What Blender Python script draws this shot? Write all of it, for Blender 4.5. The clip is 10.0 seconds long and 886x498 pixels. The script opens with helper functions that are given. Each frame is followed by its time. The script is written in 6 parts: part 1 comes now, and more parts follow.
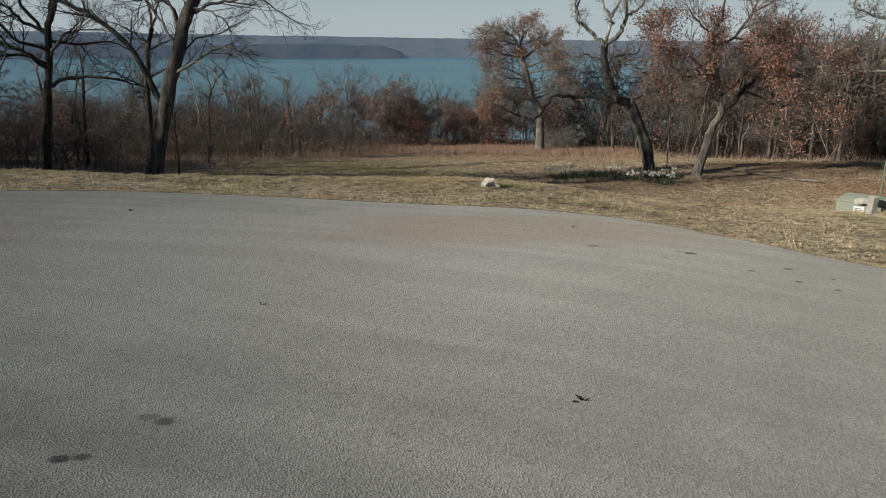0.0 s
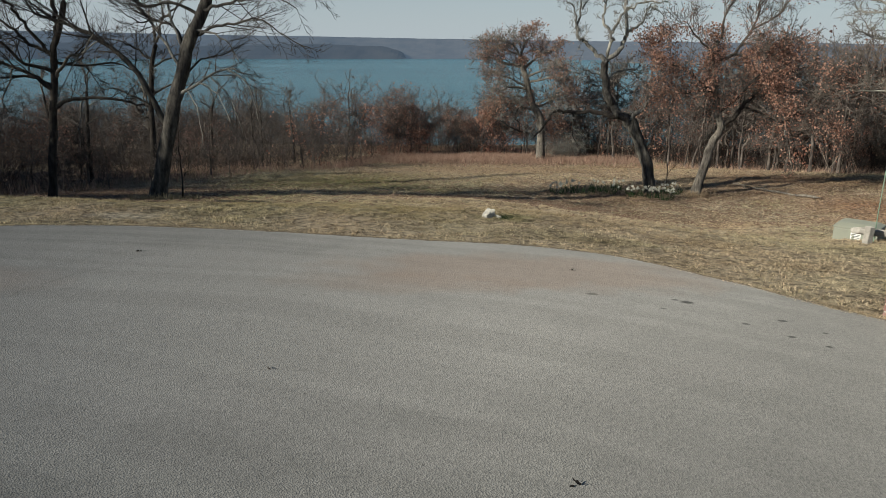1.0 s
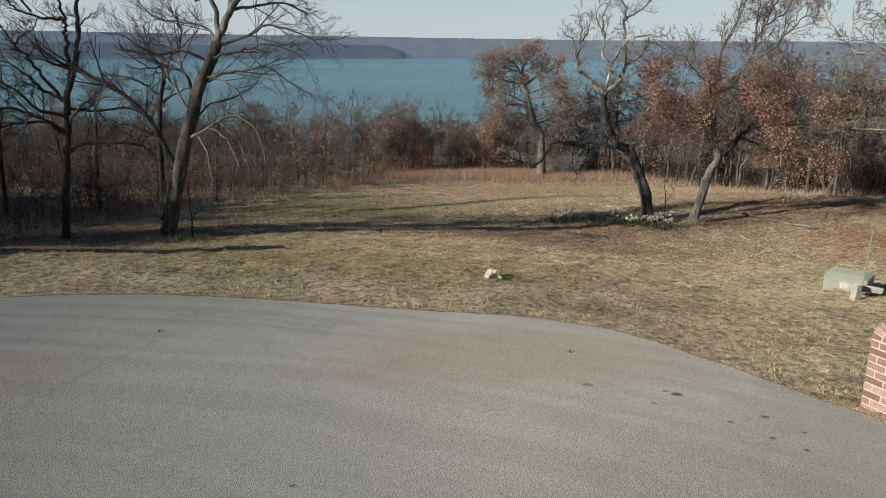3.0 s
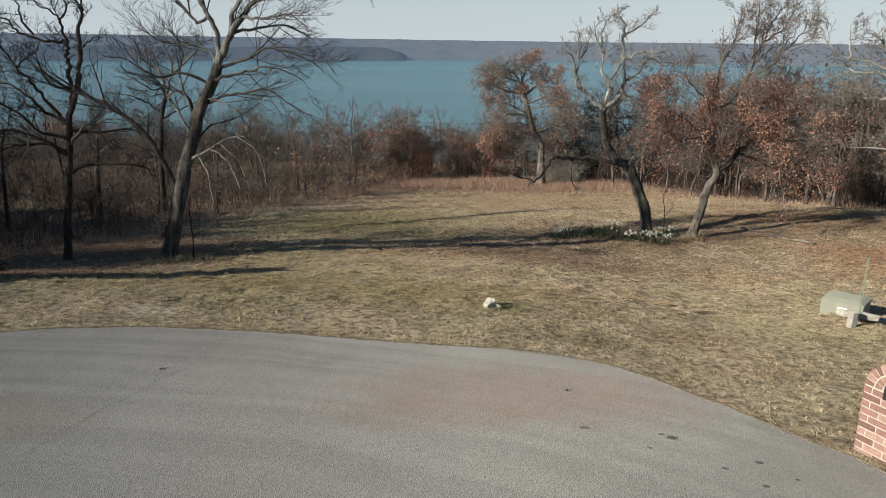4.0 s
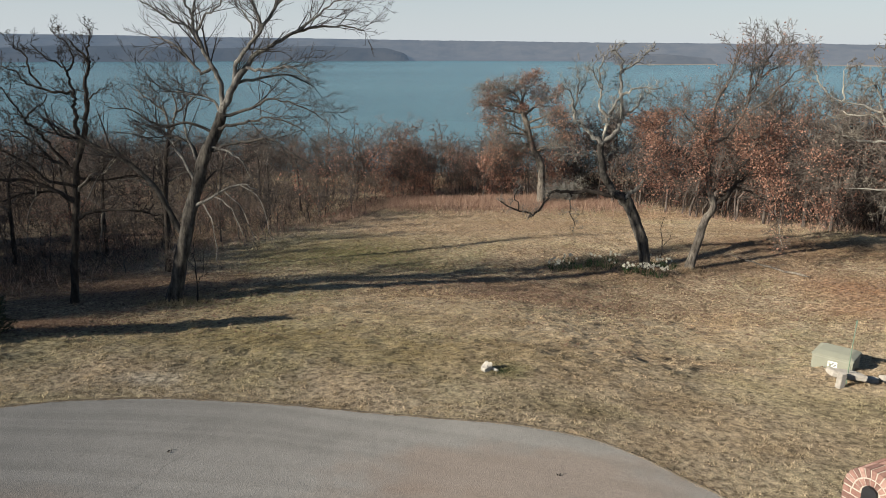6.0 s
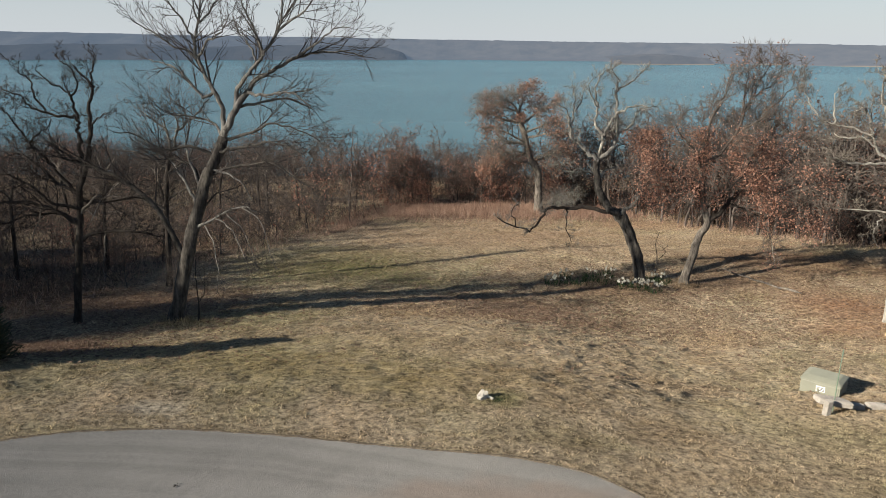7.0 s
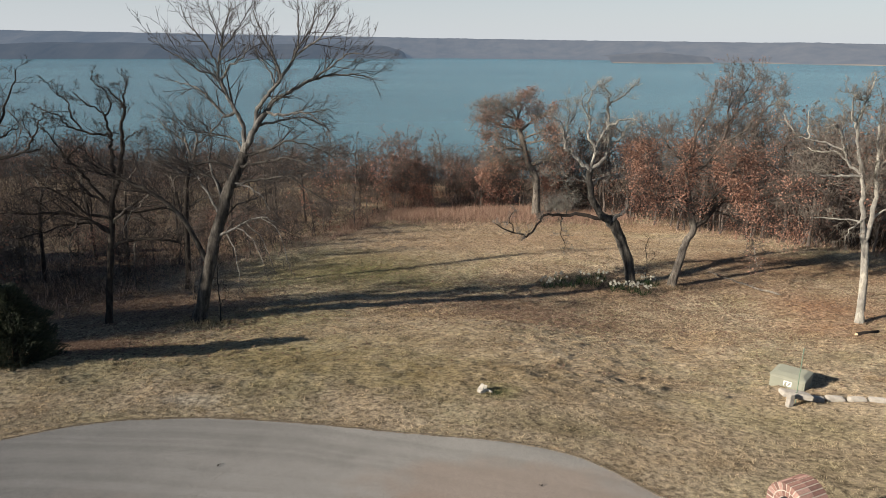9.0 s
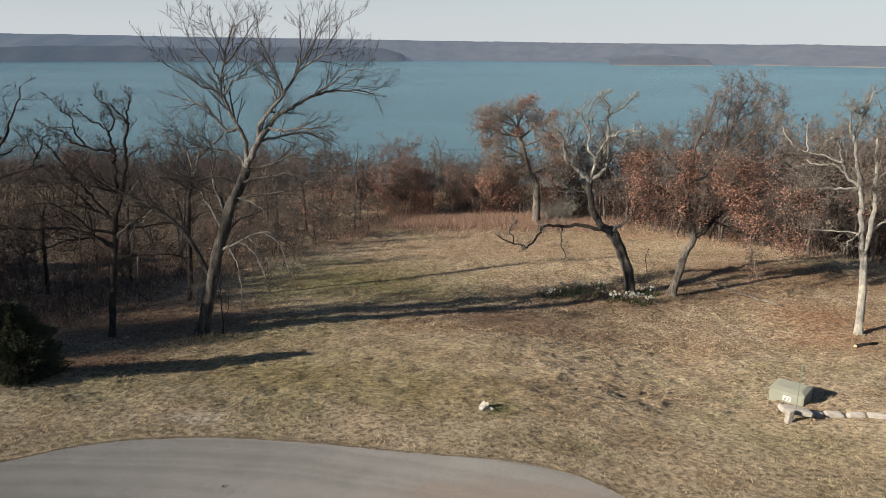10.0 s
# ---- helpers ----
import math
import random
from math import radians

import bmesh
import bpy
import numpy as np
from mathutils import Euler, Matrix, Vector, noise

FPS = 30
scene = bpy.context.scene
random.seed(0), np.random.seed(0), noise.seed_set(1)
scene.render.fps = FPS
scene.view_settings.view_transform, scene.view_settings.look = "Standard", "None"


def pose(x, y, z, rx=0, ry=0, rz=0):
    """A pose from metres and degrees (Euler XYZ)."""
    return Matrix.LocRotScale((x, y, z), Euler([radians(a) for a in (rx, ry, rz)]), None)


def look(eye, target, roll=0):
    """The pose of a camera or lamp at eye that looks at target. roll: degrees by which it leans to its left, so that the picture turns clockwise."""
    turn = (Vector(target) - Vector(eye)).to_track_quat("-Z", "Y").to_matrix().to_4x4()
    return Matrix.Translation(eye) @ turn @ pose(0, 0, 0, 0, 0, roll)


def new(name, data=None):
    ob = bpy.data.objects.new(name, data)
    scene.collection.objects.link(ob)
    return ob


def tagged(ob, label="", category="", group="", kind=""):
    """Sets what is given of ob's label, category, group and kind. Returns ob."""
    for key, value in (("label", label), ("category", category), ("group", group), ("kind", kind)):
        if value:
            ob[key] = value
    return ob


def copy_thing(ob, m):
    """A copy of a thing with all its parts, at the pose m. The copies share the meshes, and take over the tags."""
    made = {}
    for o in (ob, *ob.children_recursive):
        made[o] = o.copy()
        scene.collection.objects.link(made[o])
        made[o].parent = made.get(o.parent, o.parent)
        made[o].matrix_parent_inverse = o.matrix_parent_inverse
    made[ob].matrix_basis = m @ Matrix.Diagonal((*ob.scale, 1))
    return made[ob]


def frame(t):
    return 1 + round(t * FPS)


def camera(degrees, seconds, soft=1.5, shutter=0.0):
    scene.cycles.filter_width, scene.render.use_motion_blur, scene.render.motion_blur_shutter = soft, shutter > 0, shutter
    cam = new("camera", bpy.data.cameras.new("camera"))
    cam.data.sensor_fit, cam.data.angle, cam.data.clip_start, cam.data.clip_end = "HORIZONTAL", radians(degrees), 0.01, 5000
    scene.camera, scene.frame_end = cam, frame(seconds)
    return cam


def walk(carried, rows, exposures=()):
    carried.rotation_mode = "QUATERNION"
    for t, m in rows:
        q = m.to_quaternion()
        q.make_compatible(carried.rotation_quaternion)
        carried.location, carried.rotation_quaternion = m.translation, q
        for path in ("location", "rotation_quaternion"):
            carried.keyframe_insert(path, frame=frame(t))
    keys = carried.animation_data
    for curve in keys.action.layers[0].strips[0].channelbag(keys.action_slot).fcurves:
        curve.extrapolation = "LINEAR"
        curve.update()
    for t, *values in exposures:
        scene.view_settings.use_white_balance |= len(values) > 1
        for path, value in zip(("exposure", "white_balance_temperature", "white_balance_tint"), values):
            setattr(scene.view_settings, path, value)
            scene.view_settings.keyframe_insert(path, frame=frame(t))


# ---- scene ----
cam = camera(62.5, 10.0, soft=0.6)
PATH = [
    (0, (0.071, 0.424, 1.975), (0.071, 2.352, 1.443), 0.2),
    (0.5, (0.064, 0.423, 2.201), (0.064, 2.351, 1.669), 0.3),
    (1, (0.058, 0.399, 2.475), (0.056, 2.327, 1.944), 0.3),
    (1.5, (0.067, 0.403, 2.707), (0.064, 2.332, 2.176), 0.3),
    (2, (0.06, 0.322, 2.954), (0.056, 2.25, 2.423), 0.2),
    (2.5, (0.035, 0.184, 3.275), (0.029, 2.111, 2.741), 0.2),
    (3.8, (-0.01, 0.22, 3.976), (-0.012, 2.148, 3.443), 0.3),
    (4, (0.029, 0.22, 4.059), (0.023, 2.148, 3.53), 0.2),
    (4.5, (0.065, 0.233, 4.366), (0.059, 2.162, 3.837), 0.2),
    (5, (0.067, 0.235, 4.629), (0.06, 2.164, 4.098), 0.2),
    (5.5, (0.06, 0.212, 4.918), (0.052, 2.141, 4.388), 0.2),
    (5.7, (0.077, 0.201, 5.045), (0.065, 2.129, 4.516), 0.1),
    (7, (0.09, 0.025, 5.893), (0.085, 1.953, 5.361), 0.3),
    (7.5, (0.077, -0.344, 6.117), (0.072, 1.582, 5.58), 0.3),
    (8, (0.077, -0.772, 6.246), (0.073, 1.155, 5.708), 0.3),
    (8.5, (0.067, -1.21, 6.382), (0.063, 0.716, 5.844), 0.3),
    (9, (0.002, -1.489, 6.548), (-0.002, 0.438, 6.012), 0.3),
    (9.5, (-0.022, -1.543, 6.708), (-0.026, 0.385, 6.176), 0.3),
    (10, (-0.033, -1.527, 6.901), (-0.037, 0.402, 6.371), 0.2),
]
walk(cam, [(t, look(eye, target, roll)) for t, eye, target, roll in PATH], [(0.0, 0.21, 6280, 5), (2.5, 0.49, 6300, 6), (5.5, 0.66, 6540, 9), (8.0, 0.69, 6640, 11), (10.0, 0.69, 6680, 12)])


# ---- world, sun ----
SUN_WAY = Vector((0.85, 0.465, -0.375)).normalized()
world = bpy.data.worlds.new("sky")
scene.world = world
world.use_nodes = True
wn, wl = world.node_tree.nodes, world.node_tree.links
sky = wn.new("ShaderNodeTexSky")
sky.sky_type, sky.sun_disc = "NISHITA", False
sky.sun_elevation = math.asin(-SUN_WAY.z)
sky.sun_rotation = math.atan2(-SUN_WAY.x, -SUN_WAY.y)
sky.air_density, sky.dust_density, sky.ozone_density = 1.0, 0.3, 2.5
# pale winter haze low over the horizon, all round
tc, sep = wn.new("ShaderNodeTexCoord"), wn.new("ShaderNodeSeparateXYZ")
band, veil = wn.new("ShaderNodeMapRange"), wn.new("ShaderNodeMix")
wl.new(tc.outputs["Generated"], sep.inputs[0])
wl.new(sep.outputs["Z"], band.inputs["Value"])
band.inputs["From Min"].default_value, band.inputs["From Max"].default_value = 0.0, 0.28
band.inputs["To Min"].default_value, band.inputs["To Max"].default_value = 0.88, 0.0
veil.data_type = "RGBA"
veil.inputs[7].default_value = (7.4, 8.15, 8.95, 1)
wl.new(band.outputs["Result"], veil.inputs[0])
wl.new(sky.outputs["Color"], veil.inputs[6])
wl.new(veil.outputs[2], wn["Background"].inputs["Color"])
wn["Background"].inputs["Strength"].default_value = 0.0525
sun = new("sun", bpy.data.lights.new("sun", "SUN"))
sun.data.energy, sun.data.angle, sun.data.color = 5.3, radians(0.6), (1.0, 0.92, 0.80)
sun.matrix_world = look((0, 0, 60), Vector((0, 0, 60)) + SUN_WAY)


# ---- materials ----
def material(name, rough=0.9, spec=0.3):
    m = bpy.data.materials.new(name)
    m.use_nodes = True
    b = m.node_tree.nodes["Principled BSDF"]
    b.inputs["Roughness"].default_value = rough
    b.inputs["Specular IOR Level"].default_value = spec
    b.inputs["Diffuse Roughness"].default_value = min(1.0, rough)
    return m, m.node_tree.nodes, m.node_tree.links, b


def ramp(nodes, links, source, stops):
    r = nodes.new("ShaderNodeValToRGB")
    el = r.color_ramp.elements
    while len(el) < len(stops):
        el.new(0.5)
    for e, (p, c) in zip(el, stops):
        e.position, e.color = p, (*c, 1)
    links.new(source, r.inputs["Fac"])
    return r.outputs["Color"]


def noise_of(nodes, links, scale, detail=4, rough=0.6, coords=None, distort=0.0):
    n = nodes.new("ShaderNodeTexNoise")
    n.inputs["Scale"].default_value, n.inputs["Detail"].default_value = scale, detail
    n.inputs["Roughness"].default_value, n.inputs["Distortion"].default_value = rough, distort
    if coords:
        links.new(coords, n.inputs["Vector"])
    return n.outputs["Fac"]


def mix(nodes, links, fac, a, b, blend="MIX"):
    n = nodes.new("ShaderNodeMix")
    n.data_type, n.blend_type = "RGBA", blend
    for key, v in ((0, fac), (6, a), (7, b)):
        if isinstance(v, (int, float)):
            n.inputs[key].default_value = v
        elif isinstance(v, tuple):
            n.inputs[key].default_value = (*v, 1)
        else:
            links.new(v, n.inputs[key])
    return n.outputs[2]


def bump(nodes, links, bsdf, height, strength=0.5, distance=0.02):
    b = nodes.new("ShaderNodeBump")
    b.inputs["Strength"].default_value, b.inputs["Distance"].default_value = strength, distance
    links.new(height, b.inputs["Height"])
    links.new(b.outputs["Normal"], bsdf.inputs["Normal"])


def coords_of(nodes, links, scale=(1, 1, 1)):
    g = nodes.new("ShaderNodeNewGeometry")
    mp = nodes.new("ShaderNodeMapping")
    mp.inputs["Scale"].default_value = scale
    links.new(g.outputs["Position"], mp.inputs["Vector"])
    return mp.outputs["Vector"]


def spot(nodes, links, x, y, rx, ry, soft=0.5):
    """1 inside an oval on the ground round (x, y), fading to 0 at its rim."""
    g = nodes.new("ShaderNodeNewGeometry")
    mp = nodes.new("ShaderNodeMapping")
    mp.vector_type = "TEXTURE"
    mp.inputs["Location"].default_value, mp.inputs["Scale"].default_value = (x, y, 0), (rx, ry, 1000)
    links.new(g.outputs["Position"], mp.inputs["Vector"])
    d = nodes.new("ShaderNodeVectorMath")
    d.operation = "LENGTH"
    links.new(mp.outputs["Vector"], d.inputs[0])
    n = nodes.new("ShaderNodeTexNoise")
    n.inputs["Scale"].default_value = 2.2
    n.inputs["Detail"].default_value = 5
    a = nodes.new("ShaderNodeMath")
    a.operation = "MULTIPLY_ADD"
    links.new(g.outputs["Position"], n.inputs["Vector"])
    links.new(n.outputs["Fac"], a.inputs[0])
    a.inputs[1].default_value = 0.9
    links.new(d.outputs["Value"], a.inputs[2])
    mr = nodes.new("ShaderNodeMapRange")
    mr.inputs["From Min"].default_value, mr.inputs["From Max"].default_value = 1.45, 1.45 - soft
    links.new(a.outputs[0], mr.inputs["Value"])
    return mr.outputs["Result"]


def patched(n, l, c, fine):
    """The lawn's tints, from broad drifts down to single tufts, and its patches."""
    p = coords_of(n, l)
    c = mix(n, l, 1.0, c, ramp(n, l, noise_of(n, l, 0.9, 5, 0.7, p), [(0.32, (0.74, 0.71, 0.66)), (0.5, (1.0, 1.0, 1.0)), (0.68, (1.2, 1.19, 1.18))]), "MULTIPLY")
    q = coords_of(n, l, (1, 1.15, 1))
    c = mix(n, l, 1.0, c, ramp(n, l, noise_of(n, l, 0.23, 4, 0.6, q, 0.6), [(0.34, (1.03, 0.97, 0.92)), (0.5, (1.0, 1.0, 1.0)), (0.66, (0.94, 0.99, 0.90))]), "MULTIPLY")
    for x, y, rx, ry, k, col in GREEN:
        f = n.new("ShaderNodeMath")
        f.operation = "MULTIPLY"
        f.inputs[1].default_value = k
        l.new(spot(n, l, x, y, rx, ry, 0.9), f.inputs[0])
        c = mix(n, l, f.outputs[0], c, mix(n, l, 1.0, col, fine, "MULTIPLY"))
    return c


def lawn_material():
    m, n, l, b = material("dormant_grass", 0.95, 0.15)
    p = coords_of(n, l)
    base = ramp(n, l, noise_of(n, l, 0.35, 6, 0.65, p), [(0.3, (0.24, 0.19, 0.13)), (0.5, (0.37, 0.305, 0.215)), (0.7, (0.46, 0.385, 0.28))])
    fine = ramp(n, l, noise_of(n, l, 9, 5, 0.7, p), [(0.36, (0.36, 0.34, 0.31)), (0.5, (0.92, 0.92, 0.92)), (0.63, (1.48, 1.45, 1.38))])
    c = mix(n, l, 1.0, base, fine, "MULTIPLY")
    tiny = ramp(n, l, noise_of(n, l, 45, 3, 0.7, p), [(0.3, (0.5, 0.5, 0.5)), (0.6, (1.1, 1.1, 1.1))])
    c = mix(n, l, 1.0, c, tiny, "MULTIPLY")
    l.new(patched(n, l, c, fine), b.inputs["Base Color"])
    bump(n, l, b, noise_of(n, l, 22, 6, 0.75, p), 1.0, 0.06)
    return m


def blade_material():
    m = leaf_material("straw_blades", [(0.21, 0.16, 0.098), (0.55, 0.45, 0.31), (0.68, 0.575, 0.42), (0.35, 0.28, 0.17)])
    n, l = m.node_tree.nodes, m.node_tree.links
    b = n["Principled BSDF"]
    link = b.inputs["Base Color"].links[0]
    c = link.from_socket
    c = mix(n, l, 1.0, c, ramp(n, l, noise_of(n, l, 7, 4, 0.7, coords_of(n, l)), [(0.36, (0.5, 0.48, 0.45)), (0.5, (0.93, 0.93, 0.92)), (0.64, (1.2, 1.17, 1.12))]), "MULTIPLY")
    shade = mix(n, l, 0.75, c, (1.0, 1.0, 1.0))
    out = patched(n, l, c, mix(n, l, 1.0, shade, (1.35, 1.35, 1.35), "MULTIPLY"))
    l.new(out, b.inputs["Base Color"])
    for t in n:
        if t.type == "BSDF_TRANSLUCENT":
            l.new(out, t.inputs["Color"])
    return m


# patches of the lawn: place, half sizes, strength, colour (green grass, leaf litter, bare earth)
# Litter, woods, green and far-lawn colours are darkened partly for tree shade.
SHADED_LITTER, WOODS, RED, STRAW = (0.17, 0.105, 0.065), (0.15, 0.1, 0.07), (0.28, 0.165, 0.10), (0.52, 0.42, 0.28)
GREEN = [(-3.4, 27.0, 5.8, 5.8, 0.85, (0.145, 0.138, 0.055)), (-5.5, 18.5, 3.0, 2.0, 0.4, (0.25, 0.25, 0.10)),
         (1.1, 12.0, 0.7, 0.5, 0.7, (0.10, 0.13, 0.04)), (-2.5, 13.0, 3.5, 1.6, 0.35, (0.24, 0.22, 0.10)),
         (6.0, 24.8, 4.6, 2.2, 0.75, SHADED_LITTER), (3.2, 21.0, 2.6, 1.4, 0.2, (0.26, 0.18, 0.115)), (13.2, 22.6, 2.8, 2.8, 0.95, RED), (12.4, 20.0, 2.5, 1.6, 0.6, RED), (11.0, 25.6, 3.5, 2.0, 0.6, SHADED_LITTER), (0.4, 13.0, 3.4, 2.0, 0.55, (0.31, 0.24, 0.125)), (-3.8, 14.2, 3.4, 1.7, 0.55, (0.30, 0.24, 0.12)), (5.5, 20.5, 3.0, 1.5, 0.2, (0.36, 0.25, 0.165)), (-4.9, 11.2, 0.8, 0.4, 0.4, (0.58, 0.54, 0.46)),
         (14.0, 29.5, 5.0, 2.8, 0.85, SHADED_LITTER), (2.5, 45.0, 8.0, 2.8, 0.75, RED), (11.0, 41.0, 4.0, 3.0, 0.6, RED),
         (-9.0, 15.1, 1.6, 0.8, 0.7, RED), (-13.0, 22.0, 5.5, 5.0, 0.9, SHADED_LITTER), (-14.0, 30.0, 6.5, 8.0, 1.0, WOODS), (-13.0, 44.0, 6.0, 9.0, 1.0, WOODS), (-5.2, 40.0, 2.6, 6.0, 0.7, (0.24, 0.17, 0.12)),
         (0.0, 56.0, 20.0, 8.5, 0.97, SHADED_LITTER), (20.0, 44.0, 8.0, 11.0, 0.95, SHADED_LITTER), (24.0, 33.0, 6.5, 7.0, 0.9, SHADED_LITTER), (8.0, 13.6, 1.2, 0.8, 0.5, (0.36, 0.27, 0.18)),
         (1.2, 17.0, 3.2, 1.5, 0.45, STRAW), (2.6, 15.0, 4.2, 0.9, 0.5, STRAW), (-1.6, 15.9, 3.2, 0.8, 0.4, STRAW), (6.5, 12.2, 2.6, 1.0, 0.35, STRAW), (5.5, 16.5, 2.6, 1.5, 0.35, STRAW), (7.2, 10.4, 5.0, 3.2, 0.2, (0.44, 0.36, 0.235)), (2.4, 22.4, 3.8, 1.4, 0.6, SHADED_LITTER), (-8.6, 20.4, 4.6, 2.7, 0.7, (0.25, 0.165, 0.108)), (-10.2, 14.6, 2.2, 1.6, 0.75, RED), (-4.2, 14.6, 6.5, 3.4, 0.35, (0.29, 0.25, 0.12)), (3.0, 31.0, 5.0, 4.0, 0.2, STRAW), (-7.5, 11.0, 2.0, 0.9, 0.35, STRAW),
         (4.0, 36.0, 12.0, 10.0, 0.75, (0.315, 0.225, 0.15)), (7.0, 22.0, 9.0, 4.0, 0.14, (0.38, 0.285, 0.19)), (-33, 38, 21, 31, 1.0, WOODS), (38, 45, 16, 24, 1.0, WOODS), (0, 80, 70, 24, 1.0, WOODS), (0, 130, 110, 55, 1.0, WOODS), (17.5, 27.2, 5.5, 3.4, 0.75, SHADED_LITTER), (12.6, 28.4, 4.5, 2.6, 0.6, SHADED_LITTER), (14.5, 33.5, 4.5, 3.0, 0.5, SHADED_LITTER)]


def asphalt_material():
    m, n, l, b = material("worn_asphalt", 0.85, 0.25)
    p = coords_of(n, l)
    big = ramp(n, l, noise_of(n, l, 0.5, 5, 0.6, p), [(0.3, (0.208, 0.201, 0.186)), (0.7, (0.272, 0.263, 0.244))])
    v = n.new("ShaderNodeTexVoronoi")
    v.inputs["Scale"].default_value = 95
    l.new(p, v.inputs["Vector"])
    grit = ramp(n, l, v.outputs["Color"], [(0.1, (0.7, 0.7, 0.7)), (0.5, (0.98, 0.98, 0.97)), (0.95, (1.22, 1.21, 1.19))])
    c = mix(n, l, 1.0, big, grit, "MULTIPLY")
    # crumbs of gravel and dark specks pressed into the surface
    crumb = n.new("ShaderNodeTexVoronoi")
    crumb.inputs["Scale"].default_value = 5.5
    l.new(p, crumb.inputs["Vector"])
    c = mix(n, l, 0.8, c, mix(n, l, 1.0, c, ramp(n, l, crumb.outputs["Distance"], [(0.03, (0.25, 0.24, 0.23)), (0.07, (1.0, 1.0, 1.0))]), "MULTIPLY"))
    # turning vehicles leave paler and darker rings
    sx = n.new("ShaderNodeVectorMath")
    sx.operation = "DISTANCE"
    sx.inputs[1].default_value = (-4.0, -6.5, 0)
    flat = coords_of(n, l, (1, 1, 0))
    warp = n.new("ShaderNodeVectorMath")
    warp.operation = "ADD"
    nz = n.new("ShaderNodeTexNoise")
    nz.inputs["Scale"].default_value = 0.16
    l.new(flat, nz.inputs["Vector"])
    sc = n.new("ShaderNodeVectorMath")
    sc.operation = "SCALE"
    sc.inputs["Scale"].default_value = 1.3
    l.new(nz.outputs["Color"], sc.inputs[0])
    l.new(flat, warp.inputs[0])
    l.new(sc.outputs[0], warp.inputs[1])
    l.new(warp.outputs[0], sx.inputs[0])
    ring = n.new("ShaderNodeTexNoise")
    ring.noise_dimensions = "1D"
    ring.inputs["Scale"].default_value, ring.inputs["Detail"].default_value = 2.4, 5
    l.new(sx.outputs["Value"], ring.inputs["W"])
    c = mix(n, l, 1.0, c, ramp(n, l, ring.outputs["Fac"], [(0.36, (0.91, 0.91, 0.905)), (0.5, (0.99, 0.99, 0.99)), (0.64, (1.07, 1.07, 1.065))]), "MULTIPLY")
    for x, y, rx, ry, k, col in STAINS_AND_FALLOFF:
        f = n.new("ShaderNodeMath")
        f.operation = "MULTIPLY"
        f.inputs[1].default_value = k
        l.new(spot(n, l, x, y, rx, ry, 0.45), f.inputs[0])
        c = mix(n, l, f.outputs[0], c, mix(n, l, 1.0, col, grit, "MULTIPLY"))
    l.new(c, b.inputs["Base Color"])
    bump(n, l, b, v.outputs["Distance"], 0.5, 0.006)
    return m


OIL, DUST = (0.03, 0.03, 0.028), (0.25, 0.19, 0.15)
# The first two ovals paint in brightness: dimmer right side, brighter middle.
STAINS_AND_FALLOFF = [(4.3, 4.2, 3.8, 4.4, 0.75, (0.178, 0.172, 0.16)), (-1.6, 6.6, 4.8, 3.3, 0.35, (0.335, 0.318, 0.296)), (-1.52, 3.12, 0.055, 0.042, 0.85, OIL), (-1.44, 3.14, 0.045, 0.036, 0.75, OIL), (-1.22, 3.48, 0.06, 0.05, 0.7, OIL), (-1.31, 3.52, 0.07, 0.04, 0.4, OIL),
          (2.46, 7.2, 0.085, 0.06, 0.8, OIL), (2.36, 7.27, 0.05, 0.035, 0.6, OIL), (1.55, 7.35, 0.075, 0.045, 0.6, OIL), (2.8, 6.6, 0.05, 0.035, 0.7, OIL), (3.2, 6.75, 0.055, 0.04, 0.75, OIL), (3.08, 6.3, 0.05, 0.035, 0.7, OIL), (3.3, 6.1, 0.04, 0.03, 0.7, OIL), (3.45, 6.45, 0.035, 0.03, 0.7, OIL), (2.15, 6.95, 0.035, 0.03, 0.6, OIL),
          (1.0, 8.3, 2.6, 1.0, 0.55, DUST), (-0.3, 7.6, 1.5, 0.5, 0.35, DUST), (-5.0, 7.2, 1.5, 0.7, 0.3, DUST)]


def bark_material(name, dark, pale, scale=14):
    m, n, l, b = material(name, 0.9, 0.15)
    p = coords_of(n, l, (1, 1, 0.25))
    c = ramp(n, l, noise_of(n, l, scale, 6, 0.7, p), [(0.32, dark), (0.55, tuple((a + c) / 2 for a, c in zip(dark, pale))), (0.72, pale)])
    q = coords_of(n, l)
    lichen = ramp(n, l, noise_of(n, l, 2.2, 4, 0.6, q), [(0.45, (0.8, 0.8, 0.8)), (0.68, (1.35, 1.35, 1.28))])
    l.new(mix(n, l, 1.0, c, lichen, "MULTIPLY"), b.inputs["Base Color"])
    bump(n, l, b, noise_of(n, l, scale * 1.6, 5, 0.7, p), 0.9, 0.03)
    return m


def island_material(name, colours, rough=0.85, spec=0.15):
    """One colour for each loose piece, out of a ramp."""
    m, n, l, b = material(name, rough, spec)
    g = n.new("ShaderNodeNewGeometry")
    k = len(colours) - 1
    l.new(ramp(n, l, g.outputs["Random Per Island"], [(i / k, c) for i, c in enumerate(colours)]), b.inputs["Base Color"])
    return m


def leaf_material(name, colours):
    m = island_material(name, colours, 0.7, 0.2)
    n, l = m.node_tree.nodes, m.node_tree.links
    t = n.new("ShaderNodeBsdfTranslucent")
    g = n["Principled BSDF"].inputs["Base Color"].links[0].from_socket
    l.new(g, t.inputs["Color"])
    s = n.new("ShaderNodeMixShader")
    s.inputs[0].default_value = 0.3
    l.new(n["Principled BSDF"].outputs[0], s.inputs[1])
    l.new(t.outputs[0], s.inputs[2])
    l.new(s.outputs[0], n["Material Output"].inputs["Surface"])
    return m


